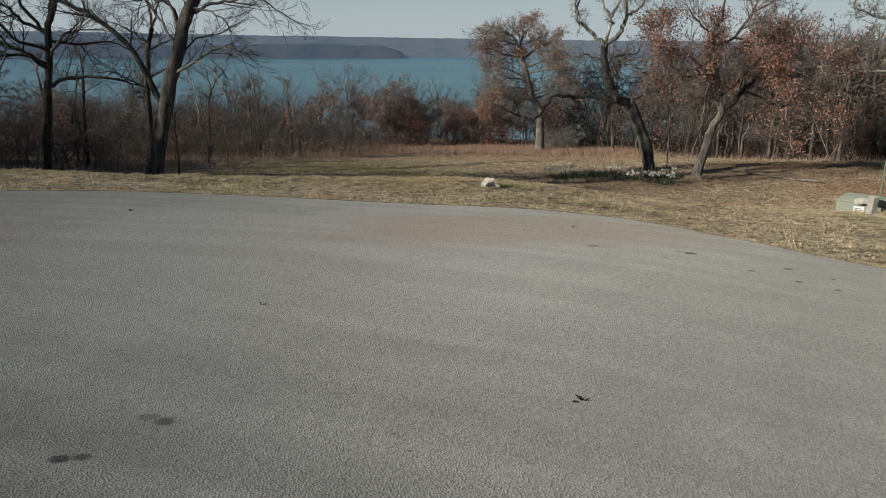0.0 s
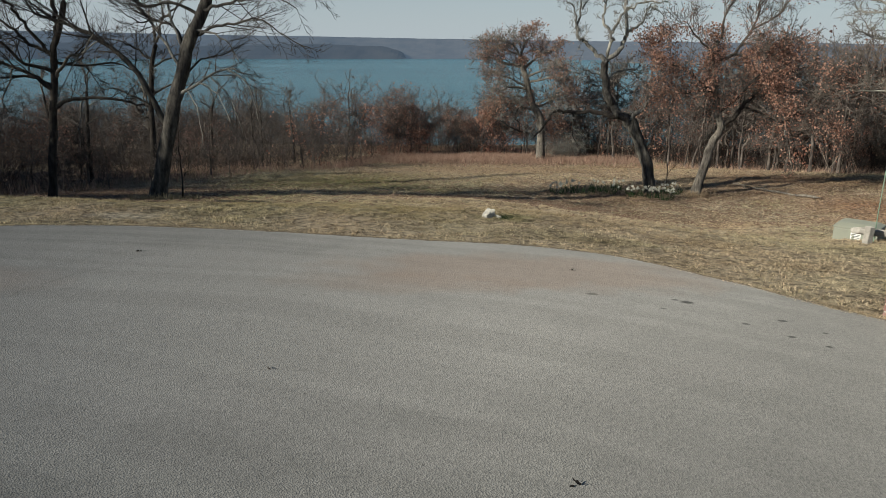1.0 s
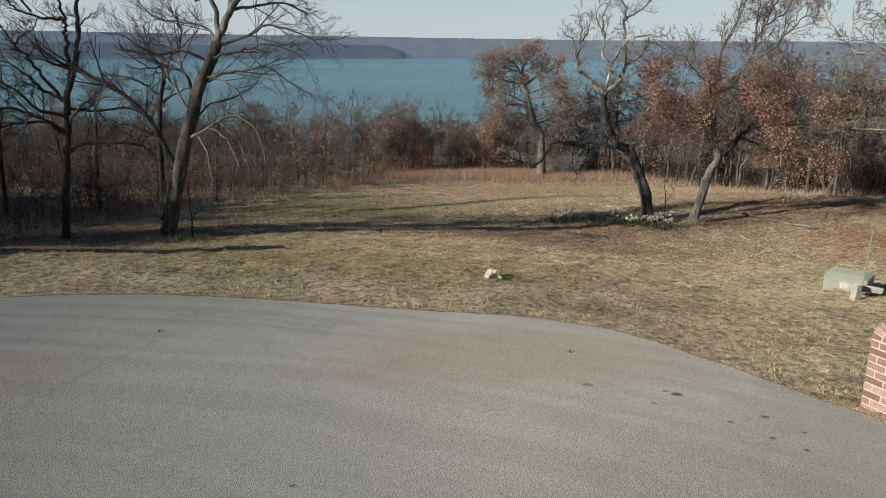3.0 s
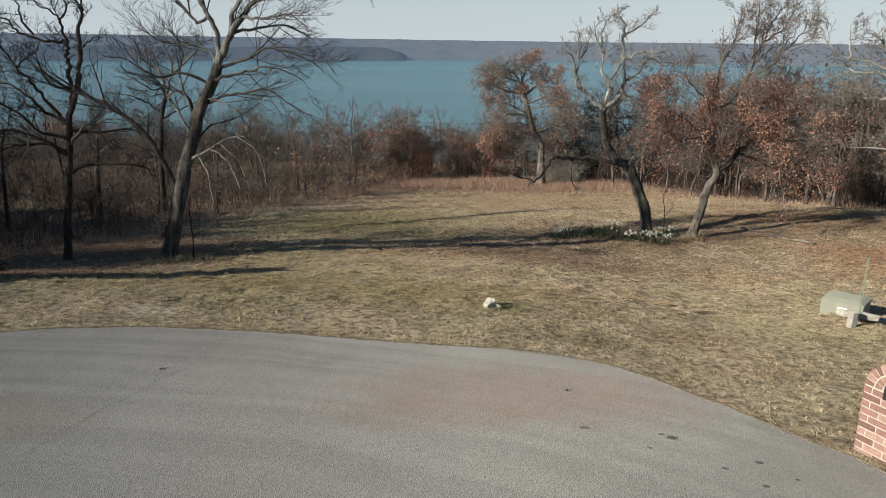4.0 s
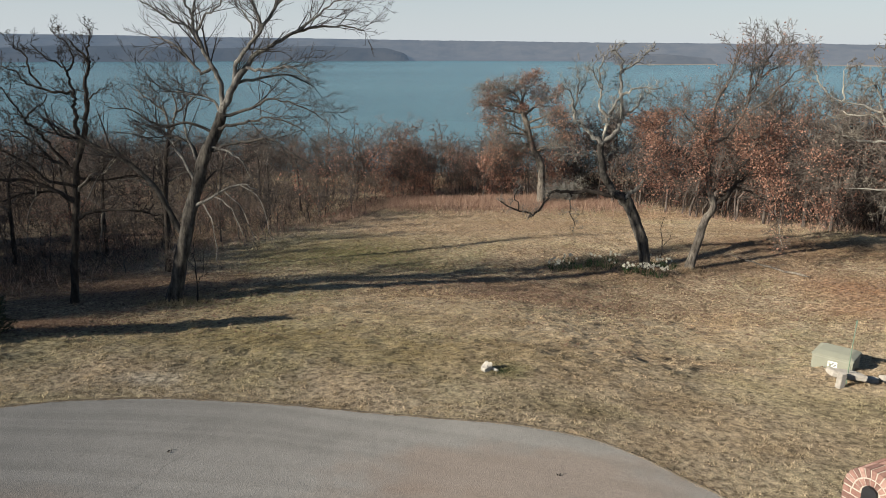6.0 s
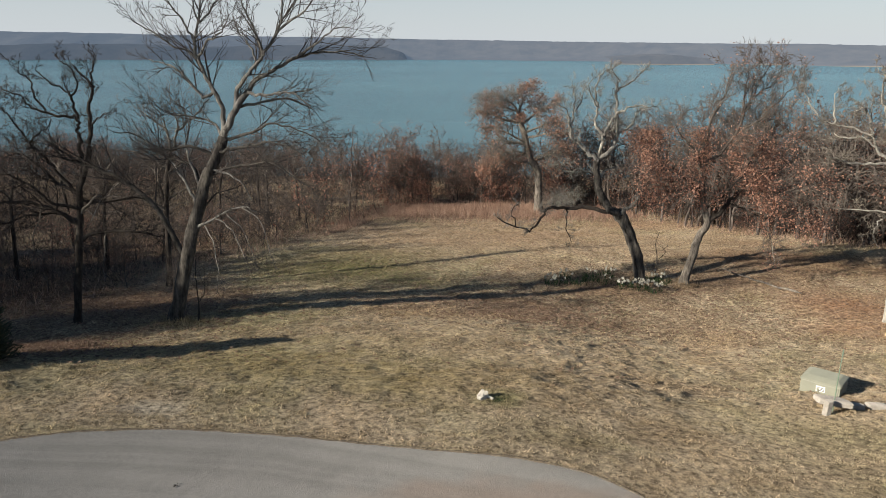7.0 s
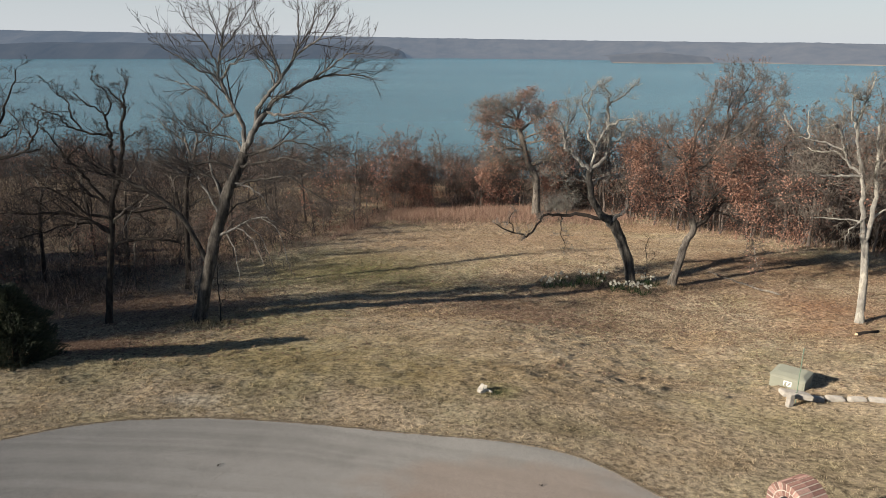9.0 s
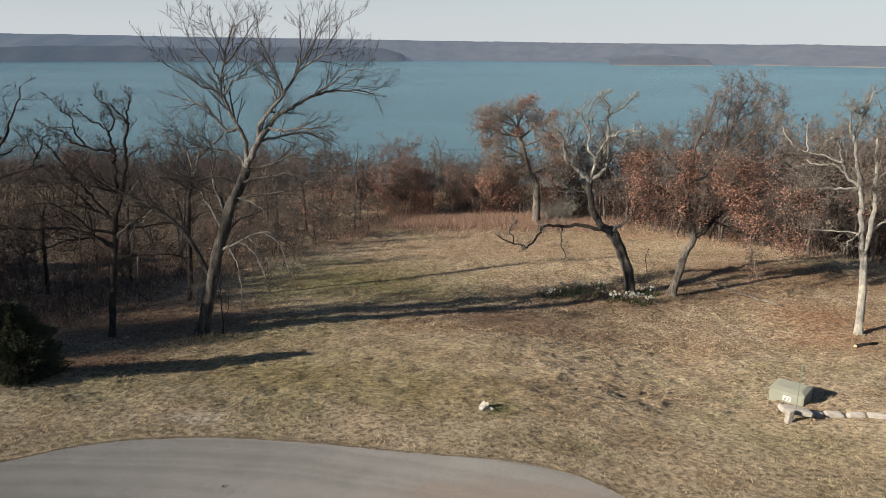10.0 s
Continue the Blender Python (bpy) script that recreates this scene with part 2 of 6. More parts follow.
def plain_material(name, colour, rough=0.6, spec=0.4, metal=0.0, vary=0.2, scale=8, relief=0.2):
    m, n, l, b = material(name, rough, spec)
    p = coords_of(n, l)
    lo, hi = tuple(c * (1 - vary) for c in colour), tuple(min(1, c * (1 + vary)) for c in colour)
    l.new(ramp(n, l, noise_of(n, l, scale, 6, 0.65, p), [(0.3, lo), (0.7, hi)]), b.inputs["Base Color"])
    b.inputs["Metallic"].default_value = metal
    bump(n, l, b, noise_of(n, l, scale * 5, 4, 0.6, p), relief, 0.01)
    return m


def water_material():
    m, n, l, b = material("lake_water", 0.25, 0.5)
    p = coords_of(n, l, (1, 1, 1))
    streak = coords_of(n, l, (0.35, 1, 1))
    l.new(ramp(n, l, noise_of(n, l, 0.006, 5, 0.6, streak), [(0.35, (0.083, 0.182, 0.226)), (0.65, (0.108, 0.223, 0.268))]), b.inputs["Base Color"])
    b.inputs["IOR"].default_value = 1.33
    b.inputs["Specular IOR Level"].default_value = 0.2
    bump(n, l, b, noise_of(n, l, 0.5, 6, 0.7, p), 1.0, 1.2)
    return m


# Distance haze is painted on as a bluish glow of the woods.
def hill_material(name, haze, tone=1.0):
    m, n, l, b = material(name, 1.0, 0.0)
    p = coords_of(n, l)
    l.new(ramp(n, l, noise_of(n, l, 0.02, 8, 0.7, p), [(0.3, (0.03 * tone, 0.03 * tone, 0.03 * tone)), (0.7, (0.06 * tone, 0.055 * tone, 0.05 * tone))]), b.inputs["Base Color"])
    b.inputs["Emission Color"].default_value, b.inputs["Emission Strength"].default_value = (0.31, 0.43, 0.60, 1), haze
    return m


def brick_material():
    m, n, l, b = material("red_brick", 0.85, 0.2)
    o = n.new("ShaderNodeObjectInfo")
    tone = ramp(n, l, o.outputs["Random"], [(0.0, (0.16, 0.095, 0.08)), (0.25, (0.235, 0.132, 0.108)), (0.6, (0.29, 0.17, 0.14)), (1.0, (0.35, 0.225, 0.188))])
    p = coords_of(n, l)
    l.new(mix(n, l, 1.0, tone, ramp(n, l, noise_of(n, l, 30, 5, 0.7, p), [(0.3, (0.7, 0.7, 0.7)), (0.7, (1.2, 1.2, 1.2))]), "MULTIPLY"), b.inputs["Base Color"])
    bump(n, l, b, noise_of(n, l, 90, 4, 0.7, p), 0.6, 0.006)
    return m


M_LAWN, M_ROAD, M_WATER, M_HILL, M_BRICK = lawn_material(), asphalt_material(), water_material(), hill_material("haze_glow_woods", 0.205), brick_material()
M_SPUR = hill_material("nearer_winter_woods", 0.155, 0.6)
M_BARK = bark_material("dark_oak_bark", (0.022, 0.018, 0.016), (0.095, 0.08, 0.068))
M_PALE = bark_material("pale_grey_bark", (0.17, 0.158, 0.138), (0.45, 0.425, 0.38))
M_LIMB = bark_material("lichened_grey_limbs", (0.05, 0.043, 0.037), (0.31, 0.275, 0.235), 12)
M_ELM = bark_material("furrowed_grey_bark", (0.03, 0.028, 0.026), (0.35, 0.335, 0.31), 9)
M_TRUNK = bark_material("dark_furrowed_trunk", (0.02, 0.018, 0.016), (0.16, 0.146, 0.13), 11)
M_FINE = bark_material("dark_fine_twigs", (0.03, 0.025, 0.024), (0.12, 0.105, 0.095), 6)
M_LICHEN = bark_material("gnarled_lichened_bark", (0.05, 0.046, 0.042), (0.45, 0.43, 0.39), 10)
M_TWIG = bark_material("grey_twigs", (0.06, 0.048, 0.042), (0.17, 0.145, 0.125), 6)
M_WOOD = bark_material("thicket_twigs", (0.035, 0.028, 0.025), (0.225, 0.19, 0.168), 5)
M_BRUSH = bark_material("brushwood", (0.03, 0.021, 0.018), (0.135, 0.101, 0.086), 5)
# A darker copy of the brushwood, colouring in the thicket's shade.
M_SHADE_BRUSH = bark_material("shaded_brushwood", (0.018, 0.014, 0.013), (0.082, 0.065, 0.059), 5)
M_GREY = bark_material("pale_saplings", (0.09, 0.072, 0.06), (0.33, 0.275, 0.23), 3)
M_RUST = leaf_material("russet_oak_leaves", [(0.14, 0.072, 0.053), (0.29, 0.152, 0.11), (0.39, 0.215, 0.155), (0.46, 0.29, 0.215)])
# Scrub leaves are coloured darker than the oak's to carry the thicket's shade.
M_SCRUB = leaf_material("shaded_scrub_leaves", [(0.08, 0.04, 0.031), (0.185, 0.094, 0.07), (0.27, 0.147, 0.108), (0.36, 0.228, 0.172)])
M_RED = leaf_material("red_scrub_leaves", [(0.14, 0.065, 0.047), (0.28, 0.132, 0.095), (0.39, 0.195, 0.14), (0.46, 0.27, 0.195)])
M_FALLEN = leaf_material("fallen_leaves", [(0.12, 0.076, 0.052), (0.21, 0.135, 0.094), (0.33, 0.245, 0.175)])
M_BLADE = blade_material()
M_TALL = leaf_material("tall_red_grass", [(0.23, 0.14, 0.105), (0.40, 0.265, 0.195), (0.52, 0.385, 0.295)])
M_CEDAR = leaf_material("cedar_needles", [(0.032, 0.042, 0.028), (0.056, 0.066, 0.044), (0.09, 0.094, 0.064)])
M_GREEN = leaf_material("green_leaves", [(0.02, 0.04, 0.016), (0.045, 0.075, 0.03), (0.07, 0.10, 0.045)])
M_PETAL = leaf_material("white_petals", [(0.45, 0.43, 0.34), (0.58, 0.57, 0.50)])
M_YELLOW = leaf_material("yellow_petals", [(0.55, 0.42, 0.05), (0.68, 0.55, 0.12)])
M_STONE = plain_material("white_limestone", (0.33, 0.305, 0.265), 0.9, 0.2, 0, 0.25, 9, 0.8)
M_WHITE = plain_material("chalky_limestone", (0.47, 0.44, 0.38), 0.9, 0.2, 0, 0.3, 12, 0.9)
M_MORTAR = plain_material("mortar", (0.42, 0.37, 0.315), 0.95, 0.1, 0, 0.15, 25, 0.5)
M_BEACH = plain_material("pale_shore", (0.15, 0.14, 0.13), 1.0, 0.0, 0, 0.2, 0.02, 0.1)
M_BOX = plain_material("green_enamel", (0.245, 0.25, 0.195), 0.55, 0.4, 0, 0.08, 5, 0.05)
M_SIDE = plain_material("labels", (0.75, 0.74, 0.70), 0.6, 0.3, 0, 0.05, 5, 0.02)
M_BLACK = plain_material("black_metal", (0.025, 0.025, 0.027), 0.5, 0.4, 0.2, 0.2, 12, 0.1)
M_ROD = plain_material("green_fibreglass", (0.15, 0.21, 0.15), 0.5, 0.4, 0, 0.1, 6, 0.05)
M_DEAD = leaf_material("dead_leaf", [(0.012, 0.011, 0.01), (0.035, 0.03, 0.025)])
M_CRACK = plain_material("crack_dirt", (0.09, 0.085, 0.078), 0.95, 0.1, 0, 0.3, 20, 0.3)


# ---- helpers for building ----
def part(name, bm, mat, parent=None, label="", data=None):
    """Links a bmesh (or ready mesh data) as one mesh object under its thing."""
    if data is None:
        data = bpy.data.meshes.new(name)
        bm.to_mesh(data)
        bm.free()
        data.materials.append(mat)
    ob = new(name, data)
    if parent:
        ob.parent = parent
    return tagged(ob, label)


def mesh_of(name, verts, faces, mat, smooth=False):
    me = bpy.data.meshes.new(name)
    me.from_pydata(verts, [], faces)
    me.materials.append(mat)
    if smooth:
        me.polygons.foreach_set("use_smooth", [True] * len(me.polygons))
    return me


def tri_mesh(name, verts, sides, mat):
    """Loose pieces, each with the given number of corners, from an array of corners."""
    n = len(verts) // sides
    me = bpy.data.meshes.new(name)
    me.vertices.add(n * sides)
    me.vertices.foreach_set("co", np.ascontiguousarray(verts, dtype=np.float32).ravel())
    me.loops.add(n * sides)
    me.loops.foreach_set("vertex_index", np.arange(n * sides, dtype=np.int32))
    me.polygons.add(n)
    me.polygons.foreach_set("loop_start", np.arange(0, n * sides, sides, dtype=np.int32))
    me.update(calc_edges=True)
    me.materials.append(mat)
    return me


def thing(name, label, category, place=(0, 0, 0), turn=0, group=""):
    e = new(name)
    e.matrix_world = pose(*place, 0, 0, turn)
    return tagged(e, label, category, group)


def box_bm(x0, x1, y0, y1, z0, z1, bevel=0.0):
    bm = bmesh.new()
    bmesh.ops.create_cube(bm, size=1)
    for v in bm.verts:
        v.co = Vector(((x0 + x1) / 2 + v.co.x * (x1 - x0), (y0 + y1) / 2 + v.co.y * (y1 - y0), (z0 + z1) / 2 + v.co.z * (z1 - z0)))
    if bevel:
        bmesh.ops.bevel(bm, geom=bm.edges[:], offset=bevel, segments=2, affect="EDGES", profile=0.5)
    return bm


# ---- the lie of the land ----
FALL_Y = [-60, -30, 3, 7.2, 8.5, 10.5, 12.4, 14.6, 15.6, 17.7, 20.4, 23.2, 25, 28, 30, 41, 48, 60, 75, 110, 170, 260]
FALL_Z = [2.6, 2.0, .255, .13, .04, -.10, -.17, -.60, -.68, -.98, -1.4, -1.85, -2.1, -2.43, -2.5, -3.95, -4.4, -5.2, -7, -14, -29, -34]


def height(x, y):
    x, y = np.asarray(x, float), np.asarray(y, float)
    p = sum(np.interp(y + d, FALL_Y, FALL_Z) for d in (-0.8, -0.4, 0, 0.4, 0.8)) / 5
    s = np.clip(x / 7, 0, 1)
    s = s * s * (3 - 2 * s)
    p = p - np.interp(y, [7, 10, 12, 15.3, 20.4, 24, 28], [.25, .3, .45, .67, .62, .28, 0]) * s
    p = p - np.interp(y, [16, 18, 20.4, 23.2, 25, 27.5], [0, .09, .23, .22, .09, 0]) * np.clip((x + 4) / 4, 0, 1) * np.clip((13 - x) / 2, 0, 1)
    p = p + 0.025 * np.clip(-x, 0, 10) * np.clip((16 - y) / 3, 0, 1)
    p = p - 0.017 * np.clip(-x, 0, 9) * np.interp(y, [14, 16.5, 20, 25], [0, 1, 1, 0])
    return p


def h(x, y):
    return float(height(x, y))


def sheet(name, xs, ys, zf, mat):
    gx, gy = np.meshgrid(xs, ys)
    gz = zf(gx, gy)
    verts = np.stack([gx, gy, gz], -1).reshape(-1, 3)
    nx, ny = len(xs), len(ys)
    i = (np.arange(ny - 1)[:, None] * nx + np.arange(nx - 1)[None, :]).ravel()
    faces = np.stack([i, i + 1, i + nx + 1, i + nx], -1)
    return mesh_of(name, verts.tolist(), faces.tolist(), mat, True)


LATTICE = np.random.RandomState(77).uniform(-1, 1, (256, 256))


def lumps(x, y, size):
    """Smooth random lumps, about size metres across, between -1 and 1."""
    u, v = np.asarray(x, float) / size + 1000, np.asarray(y, float) / size + 1000
    i, j = np.floor(u).astype(int), np.floor(v).astype(int)
    a, b = u - i, v - j
    a, b = a * a * (3 - 2 * a), b * b * (3 - 2 * b)
    at = lambda p, q: LATTICE[p % 256, q % 256]
    return (at(i, j) * (1 - a) + at(i + 1, j) * a) * (1 - b) + (at(i, j + 1) * (1 - a) + at(i + 1, j + 1) * a) * b


def lawn_z(x, y):
    rough = 0.026 * lumps(x, y, 1.7) + 0.022 * lumps(x, y, 0.6) + 0.026 * lumps(x, y, 0.3) + 0.014 * lumps(x, y, 0.17)
    return height(x, y) + rough * np.clip((y - 10.9) / 1.2, 0, 1)


xs = np.concatenate([np.linspace(-420, -34, 22)[:-1], np.linspace(-34, -13, 60)[:-1], np.linspace(-13, 14, 361)[:-1], np.linspace(14, 36, 66), np.linspace(36, 420, 22)[1:]])
ys = np.concatenate([np.linspace(-60, -8, 14)[:-1], np.linspace(-8, 9, 40)[:-1], np.linspace(9, 21, 161)[:-1], np.linspace(21, 60, 131), np.linspace(60, 260, 41)[1:]])
tagged(new("ground", sheet("ground", xs, ys, lawn_z, M_LAWN)), "dormant tan lawn sloping down towards the lake", "lawn", kind="structure")

# road: the round end of a street
EDGE = [(-14.6, -5), (-12.6, 1), (-9.8, 6.2), (-8.6, 8.2), (-7.46, 9.28), (-5.95, 10.15), (-3.75, 10.4), (-1.4, 10.14), (1.0, 9.8), (2.2, 9.4),
        (3.1, 8.5), (3.85, 7.5), (4.3, 6.95), (4.75, 6.0), (5.6, 4.2), (6.6, 1), (6.6, -5), (4, -11), (-2, -15), (-9, -14), (-13.5, -10)]


def smooth_loop(points, steps):
    out, n = [], len(points)
    for i in range(n):
        p0, p1, p2, p3 = (Vector(points[(i + k) % n]) for k in (-1, 0, 1, 2))
        for s in range(steps):
            t = s / steps
            out.append(0.5 * (2 * p1 + (p2 - p0) * t + (2 * p0 - 5 * p1 + 4 * p2 - p3) * t * t + (3 * p1 - p0 - 3 * p2 + p3) * t ** 3))
    return out


rim = smooth_loop(EDGE, 24)
for i, p in enumerate(rim):
    if p.y > 2:
        k = 0.05 * noise.noise((p.x * 1.4, p.y * 1.4, 0)) + 0.03 * noise.noise((p.x * 5, p.y * 5, 3))
        rim[i] = p + Vector((0.3, 1)).normalized() * k
CENTRE = Vector((-4.0, 0.0))
RINGS = [0, 0.2, 0.4, 0.55, 0.7, 0.8, 0.88, 0.94, 0.98, 1.0]
rv, rf = [], []
for k in RINGS:
    for p in rim:
        q = CENTRE.lerp(p, k)
        rv.append((q.x, q.y, h(q.x, q.y) + 0.022 - (0.01 if k == 1.0 else 0)))
for dz in (0.012, -0.1):
    for p in rim:
        rv.append((p.x, p.y, h(p.x, p.y) + dz))
n = len(rim)
for r in [*range(len(RINGS) - 1), len(RINGS)]:
    for i in range(n):
        j = (i + 1) % n
        rf.append((r * n + i, r * n + j, (r + 1) * n + j, (r + 1) * n + i))
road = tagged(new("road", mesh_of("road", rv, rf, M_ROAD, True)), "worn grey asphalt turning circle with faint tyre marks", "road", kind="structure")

# lake and the far shore
wv = [(-4200, 60, -25), (4200, 60, -25), (4200, 4600, -25), (-4200, 4600, -25)]
tagged(new("water", mesh_of("water", wv, [(0, 1, 2, 3)], M_WATER)), "wide blue-green lake with small ripples", "lake", kind="structure")


def hill(name, label, xs, depth, shore, crest, rows=30, mat=M_HILL):
    gx, gt = np.meshgrid(xs, np.linspace(0, 1, rows))
    verts = []
    for x, t in zip(gx.ravel(), gt.ravel()):
        y = shore(x) + depth * t
        k = min(1, t * 3.2)
        z = -26 + (crest(x) + 26) * (k * k * (3 - 2 * k)) * 0.86 + (crest(x) + 26) * 0.14 * t
        z += 2.2 * noise.noise((x * 0.011, y * 0.011, 1)) * min(1, t * 6) + 1.8 * noise.noise((x * 0.045, y * 0.045, 5)) * min(1, t * 12)
        verts.append((x, y, z + (4 if 0 < t else 0)))
    nx = len(xs)
    faces = [(r * nx + i, r * nx + i + 1, (r + 1) * nx + i + 1, (r + 1) * nx + i) for r in range(rows - 1) for i in range(nx - 1)]
    return tagged(new(name, mesh_of(name, verts, faces, mat)), label, "hills", kind="structure")


def far_shore(x):
    return float(np.interp(x, [-4000, -1000, -600, 0, 300, 800, 1200, 4000], [1500, 1650, 1800, 1970, 1900, 1400, 1250, 900])) + 12 * math.sin(x * 0.021) + 8 * math.sin(x * 0.057)


def far_crest(x):
    return float(np.interp(x, [-4000, -1500, -900, 0, 700, 1300, 4000], [52, 46, 38, 29, 18, 11, 10]))


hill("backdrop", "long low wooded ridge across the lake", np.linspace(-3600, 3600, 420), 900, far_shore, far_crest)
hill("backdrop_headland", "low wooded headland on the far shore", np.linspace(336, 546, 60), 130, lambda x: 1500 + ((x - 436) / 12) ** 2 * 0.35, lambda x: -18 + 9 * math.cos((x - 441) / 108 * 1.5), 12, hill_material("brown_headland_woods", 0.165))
bx = np.linspace(640, 1500, 160)
bv = [(x, far_shore(x) - d, -25 + e) for x in bx for d, e in ((6, -0.5), (-4, 1.2 + 0.9 * math.sin(x * 0.05)))]
tagged(new("backdrop_beach", mesh_of("backdrop_beach", bv, [(2 * i, 2 * i + 2, 2 * i + 3, 2 * i + 1) for i in range(159)], M_BEACH)), "thin pale sandy shoreline across the lake", "shore", kind="structure")
ix = np.linspace(338, 544, 60)
bv = [(x, 1500 + ((x - 436) / 12) ** 2 * 0.35 - d, -25 + e) for x in ix for d, e in ((6, -0.5), (-3, 1.5))]
tagged(new("backdrop_shore", mesh_of("backdrop_shore", bv, [(2 * i, 2 * i + 2, 2 * i + 3, 2 * i + 1) for i in range(59)], M_BEACH)), "thin pale shoreline below the headland", "shore", kind="structure")
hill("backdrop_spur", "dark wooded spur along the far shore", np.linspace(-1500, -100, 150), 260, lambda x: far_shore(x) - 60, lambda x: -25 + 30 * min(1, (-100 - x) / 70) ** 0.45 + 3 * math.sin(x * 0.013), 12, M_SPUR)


# ---- trees ----
class Tubes:
    """Collects tapered tubes along paths into one mesh."""

    def __init__(self):
        self.v, self.f = [], []

    def add(self, pts, radii, sides):
        base = len(self.v)
        last = len(pts) - 1
        a = None
        for i, p in enumerate(pts):
            d = (pts[min(i + 1, last)] - pts[max(i - 1, 0)]).normalized()
            a = d.cross(Vector((0.6, -0.7, 0.1)) if abs(d.z) > 0.6 else Vector((0, 0, 1))) if a is None else a - d * a.dot(d)
            if a.length < 0.05:
                a = d.orthogonal()
            a.normalize()
            b = d.cross(a)
            r = radii[i]
            if i == last:
                self.v.append(p[:])
            else:
                for s in range(sides):
                    w = 6.2832 * s / sides
                    k = r * (1.0 + (0.12 * math.sin(3 * w + 5 * p.z) if sides > 6 else 0))
                    self.v.append((p + a * (k * math.cos(w)) + b * (k * math.sin(w)))[:])
        for i in range(last):
            for s in range(sides):
                t = (s + 1) % sides
                if i == last - 1:
                    self.f.append((base + i * sides + s, base + i * sides + t, base + last * sides))
                else:
                    self.f.append((base + i * sides + s, base + i * sides + t, base + (i + 1) * sides + t, base + (i + 1) * sides + s))

    def mesh(self, name, mat):
        return mesh_of(name, self.v, self.f, mat, True)


def bent(rng, p, d, length, steps, wander, lift):
    """A crooked path from p, on average along d."""
    pts, d = [p], d.normalized()
    for _ in range(steps):
        d = (d + Vector((rng.uniform(-1, 1), rng.uniform(-1, 1), rng.uniform(-1, 1) + lift)) * wander).normalized()
        pts.append(pts[-1] + d * (length / steps))
    return pts


def sprout(rng, twigs, tips, path, r0, r1, order, reach, spec, start=0.25):
    """Side shoots along a path, and shoots on those: spec["n"] counts them, by the metre for the first order."""
    n = len(path) - 1
    span = sum((b - a).length for a, b in zip(path, path[1:]))
    count = spec["n"][order] if order else max(2, round(spec["n"][0] * span * (1 - start)))
    last = order == len(spec["n"]) - 1
    for k in range(count):
        t = start + (1 - start) * (k + rng.random()) / count
        i = min(int(t * n), n - 1)
        p = path[i].lerp(path[i + 1], t * n - i)
        d0 = (path[i + 1] - path[i]).normalized()
        side = Vector((rng.gauss(0, 1), rng.gauss(0, 1), rng.gauss(0, 1) + spec["rise"]))
        side = (side - d0 * side.dot(d0)).normalized()
        ang = radians(rng.uniform(*spec["fork"]))
        d = d0 * math.cos(ang) + side * math.sin(ang)
        length = reach * rng.uniform(0.6, 1.25) * (1.15 - 0.45 * t)
        rad = max(spec["thin"], min(0.017 * length + 0.004, (r0 + (r1 - r0) * t) * 0.6))
        steps = spec.get("short", 2) if last else 4
        q = bent(rng, p, d, length, steps, spec["wander"], spec["lift"])
        radii = [max(spec["thin"], rad * (1 - 0.75 * j / steps)) for j in range(steps + 1)]
        twigs.add(q, radii, 5 if rad > 0.025 else 3)
        tips.append((q[-1], q[-1] - q[-2]))
        if not last:
            sprout(rng, twigs, tips, q, rad, rad * 0.3, order + 1, length * spec["ratio"], spec, 0.12)


def leaves_on(rng, tips, chance, size, near=None, spread=0.12):
    """Drooping curled leaves about the ends of shoots: four corners each."""
    out = []
    for p, d in tips:
        c = chance * (near(p) if near else 1)
        while c > 0 and rng.random() < c:
            c -= 1
            q = p + Vector((rng.gauss(0, spread), rng.gauss(0, spread), rng.gauss(-0.03, spread)))
            a = Vector((rng.gauss(0, 1), rng.gauss(0, 1), rng.gauss(-0.5, 0.7))).normalized()
            b = a.cross(Vector((rng.gauss(0, 1), rng.gauss(0, 1), rng.gauss(0, 1)))).normalized()
            s = size * rng.uniform(0.6, 1.25)
            nrm = a.cross(b) * (s * rng.uniform(-0.25, 0.25))
            out += [q, q + a * s * 0.5 + b * s * 0.34 + nrm, q + a * s, q + a * s * 0.5 - b * s * 0.34 + nrm]
    return np.array([v[:] for v in out]) if out else None


